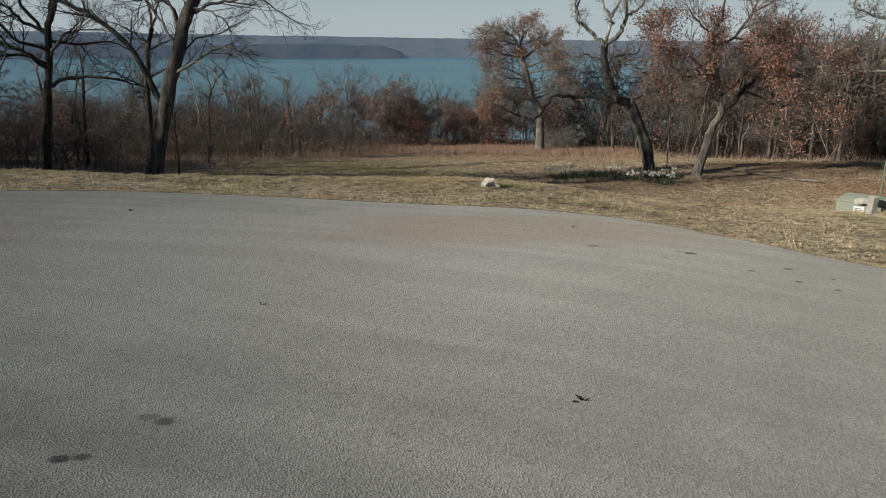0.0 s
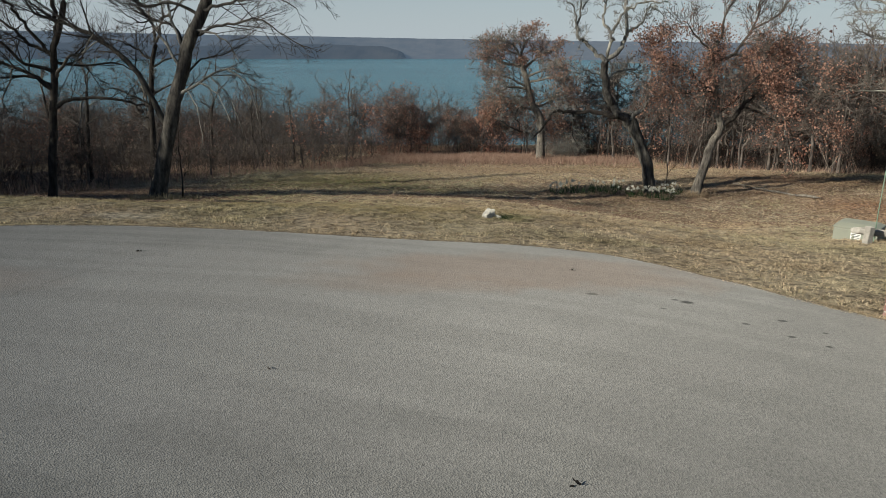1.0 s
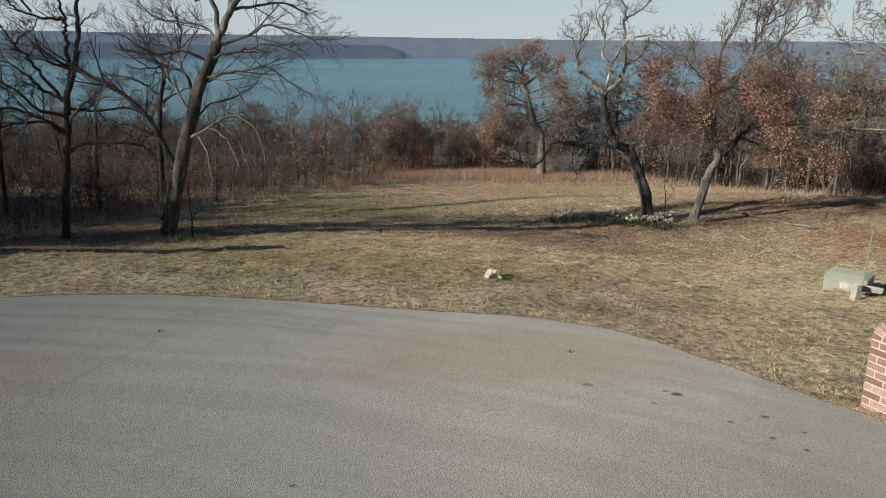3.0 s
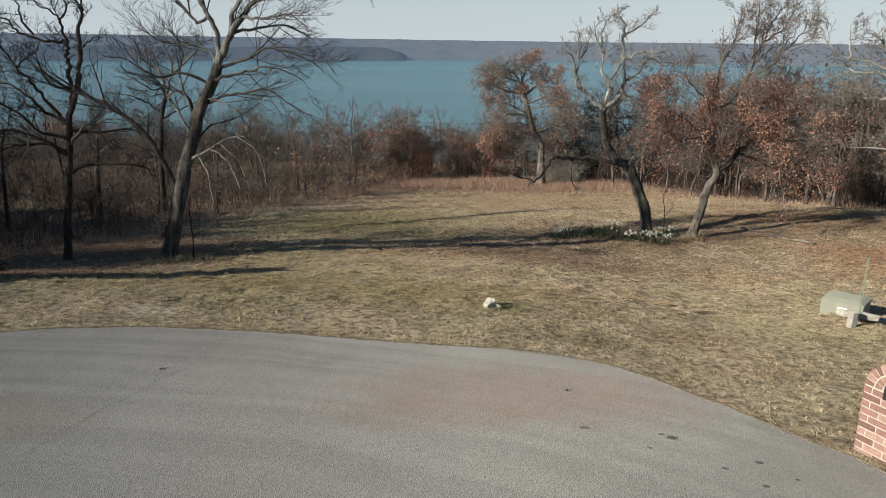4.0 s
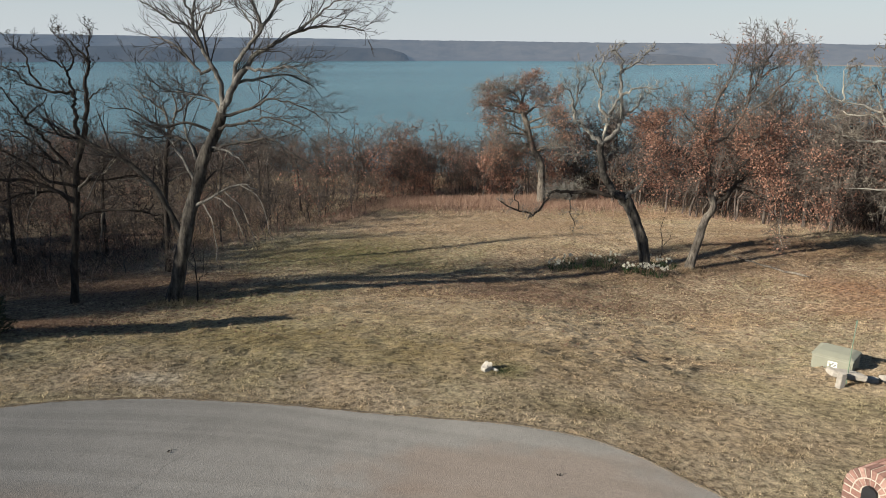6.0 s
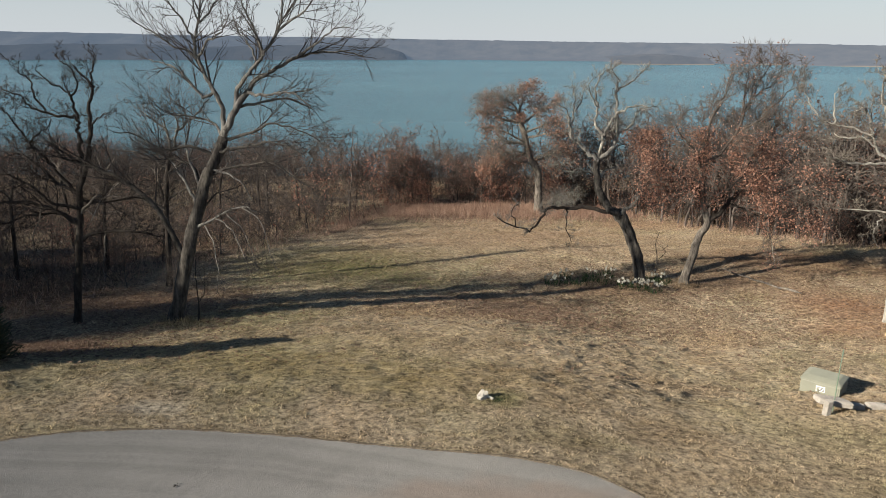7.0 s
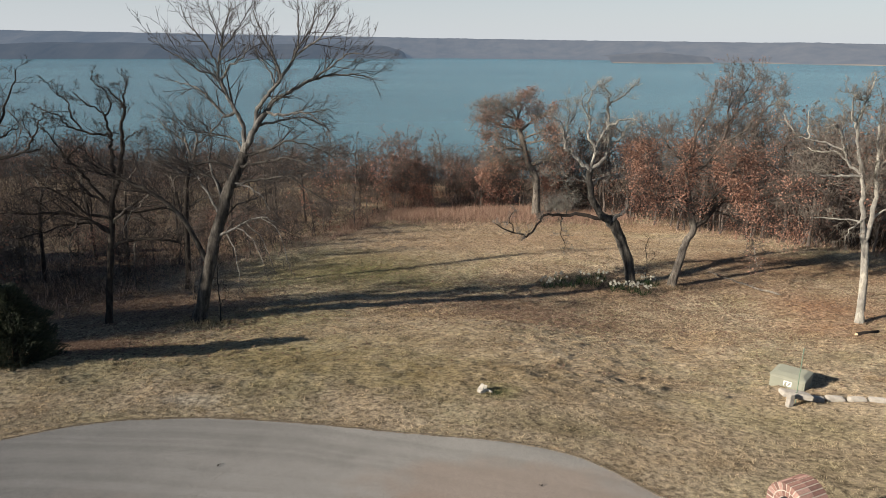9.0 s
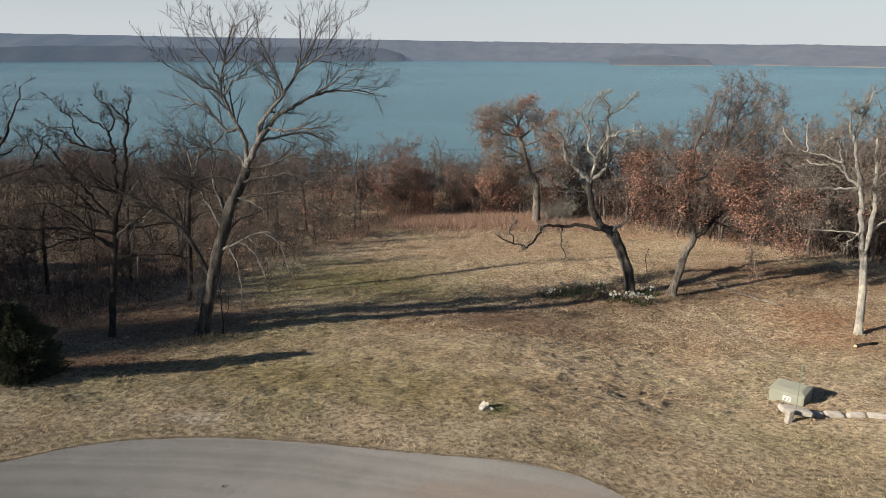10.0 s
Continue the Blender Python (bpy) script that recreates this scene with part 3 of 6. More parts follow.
def tree(name, label, place, limbs, seed, spec, bark, limb_mat, twig_mat, scale=1.0, leaf=None, near=None, category="tree", single=True, leaf_mat=None):
    """limbs: (radius at the start, radius at the end, depth towards the lake, reach of side shoots, (x, z) points in metres from the foot).
    The first limb is the trunk."""
    rng = random.Random(seed)
    root = thing(name, label, category, place)
    twigs, tips, main, grown = Tubes(), [], Tubes(), []
    for i, (r0, r1, lean, reach, pts, *own) in enumerate(limbs):
        n = len(pts)
        path = [Vector((x, (lean * k / (n - 1)) + (0 if k == 0 else rng.uniform(-0.06, 0.06)), z)) * scale for k, (x, z) in enumerate(pts)]
        if grown:
            # a limb springs from the depth of the nearest wood
            near_by = min(grown, key=lambda q: (q.x - path[0].x) ** 2 + (q.z - path[0].z) ** 2)
            for q in path:
                q.y += near_by.y
        # finer crooked path through the points
        fine = []
        for k in range(n - 1):
            p0, p1, p2, p3 = (path[min(max(k + j, 0), n - 1)] for j in (-1, 0, 1, 2))
            for s in range(4):
                t = s / 4
                q = 0.5 * (2 * p1 + (p2 - p0) * t + (2 * p0 - 5 * p1 + 4 * p2 - p3) * t * t + (3 * p1 - p0 - 3 * p2 + p3) * t ** 3)
                j = 0.03 * spec["knots"] * ((0 if k == 0 else 0.4) if i == 0 else 1)
                fine.append(q + Vector((rng.uniform(-j, j), rng.uniform(-j, j), rng.uniform(-j, j))))
        fine.append(path[-1])
        grown += fine
        m = len(fine) - 1
        radii = [r0 + (r1 - r0) * (k / m) ** 0.85 for k in range(m + 1)]
        if i == 0:
            radii[0] *= 1.45
            radii[1] *= 1.12
            fine[0] = fine[0] - Vector((0, 0, 0.25))
        if i == 0:
            main.add(fine, radii, 12)
        elif single:
            limb = Tubes()
            limb.add(fine, radii, 8)
            part("limb", None, None, root, data=limb.mesh("limb", own[0] if own else limb_mat))
        else:
            twigs.add(fine, radii, 6)
        if reach:
            sprout(rng, twigs, tips, fine, r0 * 0.8, r1, 0, reach * scale, spec, 0.45 if i == 0 else 0.2)
    part("trunk", None, None, root, data=main.mesh("trunk", bark))
    tagged(part("crown", None, None, root, data=twigs.mesh("crown", twig_mat)), kind="stuff")
    if leaf:
        lv = leaves_on(rng, tips, leaf[0], leaf[1], near)
        tagged(part("foliage", None, None, root, "withered russet leaves", tri_mesh("foliage", lv, 4, leaf_mat or M_RUST)), kind="stuff")
    return root


OAK = dict(n=(6.0, 6, 5), ratio=0.6, rise=0.3, fork=(30, 70), wander=0.28, lift=0.10, thin=0.0062, knots=1.3)
ELM = dict(n=(5.2, 5, 3), ratio=0.52, rise=0.5, fork=(18, 48), wander=0.06, lift=0.06, thin=0.0044, knots=0.9)

tree("tall_tree", "tall bare grey tree with a leaning forked trunk", (-7.08, 18.35, h(-7.08, 18.35) - 0.03), [
    (0.185, 0.125, 0.3, 0.5, [(-0.05, 0.02), (0.26, 1.2), (0.52, 2.22), (0.72, 2.9), (0.97, 3.65), (1.17, 4.13), (1.42, 4.6), (1.57, 4.96)]),
    (0.10, 0.05, 0.2, 0.9, [(1.55, 4.94), (1.87, 5.58), (2.2, 6.04), (2.45, 6.34), (2.76, 6.49)]),
    (0.072, 0.014, 0.4, 1.26, [(1.55, 4.9), (1.53, 5.58), (1.36, 6.04), (1.16, 6.41), (0.96, 6.83), (0.92, 7.23), (1.01, 7.74), (1.15, 8.31), (1.35, 8.78)]),
    (0.036, 0.010, -0.5, 1.12, [(0.96, 6.83), (0.75, 7.01), (0.39, 7.15), (0.04, 7.44), (-0.32, 7.66), (-0.59, 7.91)]),
    (0.034, 0.010, 0.5, 1.12, [(0.92, 7.23), (0.73, 7.59), (0.46, 7.95), (0.12, 8.31), (-0.07, 8.66)]),
    (0.026, 0.008, -0.3, 0.98, [(1.01, 7.74), (0.93, 8.31), (0.83, 8.81)]),
    (0.034, 0.010, -0.7, 1.12, [(1.0, 6.89), (1.3, 7.23), (1.61, 7.38), (1.85, 7.6), (2.02, 7.89)]),
    (0.030, 0.009, 0.4, 1.05, [(1.0, 7.67), (1.36, 8.03), (1.61, 8.46), (1.86, 8.88)]),
    (0.065, 0.012, -0.5, 1.19, [(1.9, 5.61), (1.97, 6.04), (2.22, 6.34), (2.46, 6.64), (2.71, 6.94), (2.65, 7.31), (2.45, 7.74), (2.3, 8.17), (2.14, 8.67)]),
    (0.045, 0.010, 0.4, 1.19, [(2.71, 6.94), (2.95, 7.31), (3.2, 7.75), (3.49, 8.18), (3.69, 8.74)]),
    (0.036, 0.010, -0.5, 1.19, [(2.95, 7.31), (3.35, 7.67), (3.81, 7.96), (4.12, 8.39), (4.35, 8.75)]),
    (0.030, 0.008, 0.6, 1.05, [(3.2, 7.75), (3.15, 8.32), (3.1, 8.74)]),
    (0.030, 0.009, 0.5, 1.12, [(2.55, 6.75), (2.34, 7.16), (2.02, 7.52), (1.87, 7.96)]),
    (0.055, 0.010, 0.4, 1.19, [(2.76, 6.49), (3.15, 6.75), (3.61, 6.94), (4.22, 7.02), (4.82, 6.98), (5.1, 6.9)]),
    (0.036, 0.009, -0.6, 1.12, [(3.38, 6.84), (3.92, 7.17), (4.46, 7.53), (4.9, 7.6)]),
    (0.045, 0.010, -0.8, 1.19, [(2.2, 6.04), (2.58, 5.97), (3.12, 6.04), (3.57, 6.0), (3.94, 5.67)]),
    (0.045, 0.010, 0.9, 1.19, [(1.95, 5.66), (2.49, 5.74), (3.18, 5.82), (3.78, 5.48)]),
    (0.045, 0.010, 0.6, 1.19, [(1.36, 6.04), (1.04, 5.89), (0.69, 6.19), (0.34, 6.56), (-0.03, 6.71), (-0.48, 6.78)]),
    (0.045, 0.010, -0.9, 1.26, [(1.33, 4.49), (1.81, 4.65), (2.43, 4.76), (2.75, 4.84), (3.29, 4.81), (3.83, 4.5)], M_TRUNK),
    (0.035, 0.010, -0.5, 1.05, [(1.06, 4.1), (1.61, 4.02), (2.06, 3.78), (2.36, 3.3)]),
    (0.045, 0.012, -0.5, 1.12, [(0.5, 2.47), (1.25, 2.88), (2.03, 3.22), (2.47, 3.04)]),
    (0.02, 0.006, -0.7, 0.5, [(1.25, 2.88), (1.8, 2.62), (2.16, 1.95)], M_PALE),
    (0.02, 0.006, -0.3, 0.5, [(2.03, 3.22), (2.52, 2.78), (2.78, 1.95)], M_PALE),
    (0.018, 0.006, 0.2, 0.5, [(1.54, 3.04), (2.0, 2.47), (2.21, 1.54)], M_PALE),
    (0.018, 0.006, -0.8, 0.5, [(0.93, 2.68), (1.29, 2.16), (1.44, 1.23)], M_PALE),
    (0.08, 0.018, -0.4, 1.33, [(0.33, 1.85), (-0.18, 3.1), (-0.98, 3.86), (-1.76, 4.22), (-2.35, 4.43), (-2.57, 5.05)], M_TRUNK),
    (0.02, 0.006, -0.6, 0.5, [(-0.98, 3.86), (-1.44, 3.4), (-1.75, 2.58)], M_PALE),
    (0.045, 0.010, 0.9, 1.26, [(0.75, 3.2), (0.25, 3.95), (-0.25, 4.6), (-0.4, 5.3)]),
    (0.04, 0.010, 1.1, 1.26, [(0.9, 3.65), (0.5, 4.5), (0.45, 5.2), (0.1, 5.7)]),
    (0.042, 0.009, -0.6, 1.1, [(1.2, 3.96), (1.73, 4.17), (2.33, 4.26), (2.78, 4.34), (3.28, 4.06), (3.95, 3.63)], M_TRUNK),
    (0.042, 0.009, 0.7, 1.1, [(0.95, 3.5), (0.6, 4.17), (0.09, 4.3), (-0.35, 4.29), (-0.9, 4.6)], M_TRUNK),
    (0.042, 0.009, -0.7, 1.1, [(1.3, 4.4), (0.73, 4.72), (0.12, 4.62), (-0.52, 5.03), (-1.0, 5.1)], M_TRUNK),
    (0.04, 0.009, 0.8, 1.1, [(1.5, 4.75), (1.3, 5.21), (0.63, 5.36), (-0.12, 5.48), (-0.7, 5.9)]),
    (0.045, 0.009, -0.6, 1.1, [(1.6, 4.85), (2.28, 5.02), (2.83, 5.28), (3.5, 5.15), (4.29, 4.77)], M_TRUNK),
    (0.03, 0.008, 0.9, 1.0, [(0.7, 2.9), (1.2, 3.4), (1.6, 3.5), (2.3, 3.9)], M_TRUNK),
], 11, ELM, M_TRUNK, M_ELM, M_FINE)

tree("slender_oak", "slender dark bare oak with crooked spreading branches", (-9.59, 18.15, h(-9.59, 18.15)), [
    (0.098, 0.062, 0.1, 0.4, [(-0.06, -0.1), (0.05, 1.0), (0.22, 2.18), (0.35, 3.0), (0.47, 3.65), (0.65, 4.2), (0.8, 4.75)]),
    (0.058, 0.014, 0.1, 0.5, [(0.8, 4.7), (0.89, 5.29), (0.93, 5.75), (1.02, 6.05), (0.92, 6.24), (0.72, 6.45), (0.52, 6.64)]),
    (0.03, 0.009, -0.2, 0.45, [(1.02, 6.05), (1.05, 6.42), (1.13, 6.72), (1.26, 6.94)]),
    (0.06, 0.011, 0.3, 0.55, [(0.57, 4.0), (0.53, 4.44), (0.57, 4.91), (0.52, 5.14), (0.52, 5.37), (0.07, 5.41), (-0.3, 5.52), (-0.6, 5.59), (-0.86, 5.89), (-1.22, 6.04), (-1.51, 6.12)]),
    (0.036, 0.009, -0.3, 0.5, [(0.52, 5.37), (0.52, 5.75), (0.44, 5.97), (0.23, 6.12), (-0.05, 6.34), (-0.17, 6.57)]),
    (0.028, 0.008, 0.3, 0.5, [(0.5, 5.82), (0.62, 6.2), (0.51, 6.57), (0.23, 6.72), (0.1, 6.94)]),
    (0.03, 0.008, -0.3, 0.5, [(-0.3, 5.52), (-0.44, 5.89), (-0.51, 6.27), (-0.7, 6.49), (-0.82, 6.71)]),
    (0.048, 0.010, -0.5, 0.6, [(0.41, 3.35), (0.1, 3.81), (-0.18, 4.28), (-0.28, 4.51), (-0.47, 4.78), (-0.67, 5.06), (-0.8, 5.44), (-0.97, 5.67)]),
    (0.028, 0.008, 0.3, 0.5, [(-0.47, 4.78), (-0.21, 5.06), (0.06, 5.37)]),
    (0.026, 0.008, -0.3, 0.45, [(0.87, 5.06), (1.13, 5.37), (1.37, 5.52)]),
    (0.062, 0.012, -0.6, 1.05, [(0.31, 2.6), (-0.01, 2.92), (-0.44, 3.19), (-1.06, 3.32), (-2.0, 3.32), (-2.79, 3.28)]),
    (0.05, 0.012, 0.8, 1.05, [(0.45, 3.45), (-0.22, 3.73), (-0.79, 4.12), (-1.37, 4.43), (-1.85, 4.35)]),
    (0.058, 0.012, 0.3, 0.65, [(0.26, 2.25), (0.9, 2.45), (1.84, 2.39), (2.35, 2.25)]),
    (0.045, 0.010, -0.8, 1.0, [(0.37, 3.0), (0.92, 3.41), (1.36, 3.57), (1.75, 3.97)], M_LIMB),
    (0.045, 0.010, -1.0, 1.0, [(0.39, 3.1), (-0.26, 3.4), (-0.67, 3.88), (-1.18, 4.12), (-1.6, 3.88)]),
    (0.024, 0.007, -0.9, 0.45, [(0.9, 2.45), (0.98, 1.9), (1.12, 1.35)], M_LIMB),
    (0.022, 0.007, -0.8, 0.45, [(-0.44, 3.19), (-0.62, 2.5), (-0.5, 1.7)], M_LIMB),
    (0.04, 0.010, -0.6, 0.95, [(0.3, 2.8), (-0.5, 3.0), (-1.3, 2.8), (-2.1, 2.6)]),
    (0.04, 0.010, 0.7, 0.95, [(0.42, 3.3), (1.0, 3.2), (1.6, 3.3), (2.2, 3.0)]),
], 23, dict(OAK, n=(6.0, 6, 3), wander=0.27, thin=0.0048), M_BARK, M_BARK, M_BARK)

tree("bare_oak", "bare dark oak standing off the lawn's shaded side", (-12.3, 17.0, h(-12.3, 17.0)), [
    (0.13, 0.08, 0.1, 0.4, [(-0.65, -0.1), (-0.33, 1.55), (0.0, 3.12), (0.38, 4.32)]),
    (0.06, 0.010, 0.2, 0.5, [(0.38, 4.25), (0.85, 4.74), (1.3, 4.84), (1.76, 4.96), (1.94, 5.06)]),
    (0.034, 0.008, -0.2, 0.45, [(1.53, 4.91), (1.8, 5.28), (2.07, 5.64), (2.16, 5.78)]),
    (0.026, 0.008, 0.2, 0.45, [(1.75, 5.2), (1.54, 5.42), (1.36, 5.71)]),
    (0.06, 0.010, 0.3, 0.6, [(0.38, 4.3), (0.71, 5.2), (1.02, 5.78), (1.25, 6.34), (1.5, 7.03)]),
    (0.04, 0.010, -0.4, 0.6, [(0.92, 5.63), (0.75, 6.34), (0.79, 7.03)]),
    (0.03, 0.008, 0.3, 0.5, [(0.71, 5.2), (1.1, 5.38), (1.3, 5.56)]),
    (0.06, 0.012, -0.5, 0.7, [(0.3, 4.0), (-0.5, 4.9), (-1.0, 5.8), (-1.2, 6.7)]),
    (0.05, 0.012, 0.5, 0.7, [(0.0, 3.1), (-0.9, 3.8), (-1.8, 4.2), (-2.4, 4.9)]),
], 27, dict(OAK, n=(5.0, 5, 3), wander=0.27, thin=0.005), M_BARK, M_BARK, M_BARK)

back_oak = tree("bare_oak", "small bare oak behind the tall grey tree", (-9.1, 23.5, h(-9.1, 23.5)), [
    (0.10, 0.06, 0.1, 0.5, [(-0.14, -0.19), (-0.05, 1.31), (0.02, 2.77), (0.11, 3.78), (0.32, 4.58)]),
    (0.045, 0.010, 0.3, 0.65, [(0.32, 4.5), (0.18, 5.17), (-0.18, 5.52), (-0.55, 5.75), (-0.81, 6.03)]),
    (0.045, 0.010, -0.3, 0.65, [(0.32, 4.5), (0.6, 5.17), (0.62, 5.75), (0.43, 6.23)]),
    (0.04, 0.010, 0.4, 0.65, [(0.57, 5.17), (1.02, 5.52), (1.4, 5.95), (1.58, 6.23)]),
    (0.04, 0.010, -0.6, 0.7, [(0.13, 3.98), (-0.29, 4.38), (-0.66, 4.54), (-1.2, 4.7)]),
    (0.04, 0.010, 0.6, 0.7, [(0.11, 3.78), (0.57, 4.09), (1.19, 4.39)]),
    (0.03, 0.008, -0.3, 0.6, [(0.18, 5.17), (0.12, 5.65), (-0.12, 6.13)]),
    (0.04, 0.010, -0.7, 0.8, [(0.05, 2.6), (-0.7, 3.1), (-1.4, 3.2)]),
    (0.04, 0.010, 0.5, 0.8, [(0.07, 3.0), (0.8, 3.3), (1.3, 3.1)]),
], 29, dict(OAK, n=(5.5, 5, 3), wander=0.26, thin=0.0056), M_BARK, M_LIMB, M_TWIG)

tree("leaning_oak", "leaning bare oak with gnarled pale upper limbs", (7.2, 25.7, h(7.2, 25.7)), [
    (0.2, 0.185, 0.1, 0.0, [(0.13, -0.1), (0.0, 0.6), (-0.25, 1.39), (-0.55, 2.1), (-0.76, 2.5), (-0.8, 2.62)]),
    (0.15, 0.115, 0.1, 0.0, [(-0.66, 2.3), (-0.98, 2.62), (-1.33, 2.9), (-1.58, 3.49), (-1.77, 4.24), (-1.72, 4.5)], M_TRUNK),
    (0.085, 0.016, 0.2, 0.5, [(-1.72, 4.45), (-1.28, 4.88), (-1.05, 5.26), (-1.04, 5.62), (-1.11, 6.1), (-1.19, 6.65), (-1.17, 6.96), (-0.66, 7.16), (-0.38, 7.47), (-0.09, 7.67)]),
    (0.04, 0.010, -0.3, 0.45, [(-1.19, 6.65), (-1.14, 7.26), (-1.41, 7.56), (-1.22, 7.8)]),
    (0.05, 0.011, 0.3, 0.5, [(-1.03, 5.47), (-0.66, 5.62), (-0.47, 5.94), (-0.29, 6.25), (0.27, 5.84)]),
    (0.045, 0.011, -0.4, 0.5, [(-1.11, 6.1), (-0.61, 6.35), (-0.09, 6.35), (0.28, 6.46)]),
    (0.06, 0.03, -0.4, 0.4, [(-1.72, 4.45), (-1.57, 5.09), (-1.59, 5.41), (-1.27, 6.03), (-1.12, 6.24)]),
    (0.055, 0.012, 0.3, 0.5, [(-1.59, 5.41), (-1.92, 5.72), (-1.86, 6.44), (-1.95, 6.95), (-1.71, 7.46), (-1.45, 7.6)]),
    (0.08, 0.014, 0.2, 0.5, [(-1.74, 4.45), (-2.08, 4.77), (-2.41, 5.09), (-2.63, 5.26), (-2.71, 5.72), (-2.57, 6.13), (-2.6, 6.64), (-2.72, 7.11)]),
    (0.042, 0.010, -0.3, 0.5, [(-2.68, 5.4), (-2.77, 5.92), (-3.0, 6.33), (-3.31, 6.48)]),
    (0.03, 0.009, 0.3, 0.45, [(-2.57, 6.13), (-2.34, 6.54), (-2.2, 6.95)]),
    (0.03, 0.009, -0.5, 0.45, [(-1.86, 6.3), (-2.2, 6.9), (-2.1, 7.4)]),
    (0.08, 0.02, -0.7, 0.4, [(-0.95, 2.55), (-2.04, 2.8), (-2.75, 2.77), (-3.34, 2.83), (-3.62, 2.57), (-4.0, 2.07), (-4.59, 2.2), (-5.34, 2.6)], M_BARK),
    (0.026, 0.008, -0.2, 0.35, [(-2.75, 2.75), (-2.76, 2.08), (-2.5, 1.5)], M_BARK),
    (0.026, 0.008, -0.2, 0.3, [(-4.59, 2.2), (-4.75, 2.75), (-4.6, 3.1)], M_BARK),
    (0.085, 0.045, -0.2, 0.4, [(-0.85, 2.5), (-0.63, 2.73), (-0.36, 2.9), (-0.2, 3.2)]),
    (0.13, 0.09, -0.25, 0.0, [(-0.75, 2.3), (-0.98, 2.6), (-1.2, 2.72), (-1.35, 2.68)], M_TRUNK),
    (0.04, 0.010, 0.8, 0.7, [(-1.65, 3.8), (-1.2, 4.1), (-0.6, 4.2), (-0.1, 4.7)]),
    (0.035, 0.010, -0.5, 0.6, [(-1.7, 4.0), (-2.3, 4.15), (-2.9, 4.1), (-3.4, 4.4)]),
], 31, dict(OAK, n=(7.0, 5, 4), ratio=0.6, wander=0.42, thin=0.0056, knots=1.8), M_TRUNK, M_LICHEN, M_LICHEN)


def leafy(p):
    """Where the russet oak still holds its leaves: in clumps, mostly low in the crown."""
    k = 0.9 + 2.4 * noise.noise(p * 1.1 + Vector((3, 1, 7)))
    if p.z > 5.6 or p.z < 2.2:
        return 0.1 * k
    return k * (1.7 if p.x < 0.1 else (1.5 if p.x < 3.0 and p.z < 5.0 else 0.6))


tree("russet_oak", "small oak with withered russet leaves and a bent trunk", (8.75, 25.4, h(8.75, 25.4)), [
    (0.16, 0.06, 0.1, 0.6, [(0.02, -0.1), (0.3, 1.25), (0.46, 1.81), (0.69, 2.32), (0.51, 2.91), (0.4, 3.55), (0.23, 4.3), (0.18, 4.83), (0.41, 5.25)]),
    (0.105, 0.014, 0.3, 1.2, [(0.69, 2.28), (1.03, 2.58), (1.41, 3.02), (1.79, 3.41), (2.16, 3.89), (2.67, 4.06), (3.47, 4.32)]),
    (0.05, 0.012, -0.6, 1.1, [(1.41, 3.02), (2.19, 2.7), (2.75, 2.48), (2.92, 2.81), (3.27, 2.92)]),
    (0.05, 0.012, -0.4, 1.2, [(0.4, 3.55), (-0.13, 3.55), (-0.75, 3.44), (-1.13, 3.65)]),
    (0.055, 0.010, 0.3, 0.95, [(0.25, 4.45), (0.92, 4.73), (1.36, 5.46), (1.6, 6.08), (1.93, 6.79), (2.26, 7.49), (2.4, 7.99)], M_TWIG),
    (0.04, 0.010, -0.4, 0.95, [(1.36, 5.46), (2.04, 5.87), (2.49, 6.39), (3.03, 7.0), (3.41, 7.2)], M_TWIG),
    (0.034, 0.009, 0.5, 0.85, [(1.6, 6.08), (1.63, 6.79), (1.75, 7.49), (1.79, 8.08)], M_TWIG),
    (0.045, 0.010, -0.3, 0.9, [(0.41, 5.2), (0.48, 5.97), (0.81, 6.78), (0.87, 7.58)], M_TWIG),
    (0.03, 0.009, 0.3, 0.8, [(1.96, 6.7), (2.6, 7.19), (2.93, 7.79)], M_TWIG),
    (0.045, 0.010, 0.4, 1.1, [(0.19, 4.72), (-0.28, 5.24), (-0.68, 5.76)]),
    (0.05, 0.012, 0.7, 1.25, [(0.45, 3.23), (-0.38, 4.08), (-1.15, 4.5), (-1.6, 4.92)]),
    (0.05, 0.012, -0.8, 1.2, [(1.79, 3.41), (2.74, 3.46), (3.57, 3.57), (4.05, 3.9)], M_LIMB),
    (0.045, 0.010, 0.8, 1.1, [(0.92, 4.73), (1.76, 4.63), (2.54, 5.15), (3.34, 5.37)], M_LIMB),
    (0.05, 0.010, -0.7, 1.2, [(0.55, 2.8), (1.25, 3.56), (1.69, 4.31), (1.73, 4.94)]),
    (0.022, 0.007, -0.5, 0.5, [(2.75, 2.48), (2.9, 1.7), (3.0, 0.9)], M_PALE),
    (0.02, 0.007, -0.4, 0.5, [(3.4, 3.5), (3.9, 2.7), (4.1, 1.9)], M_LIMB),
], 47, dict(OAK, wander=0.22, n=(7.5, 7, 5), thin=0.006, fork=(24, 60)), M_LIMB, M_BARK, M_TWIG, leaf=(2.2, 0.074), near=leafy)

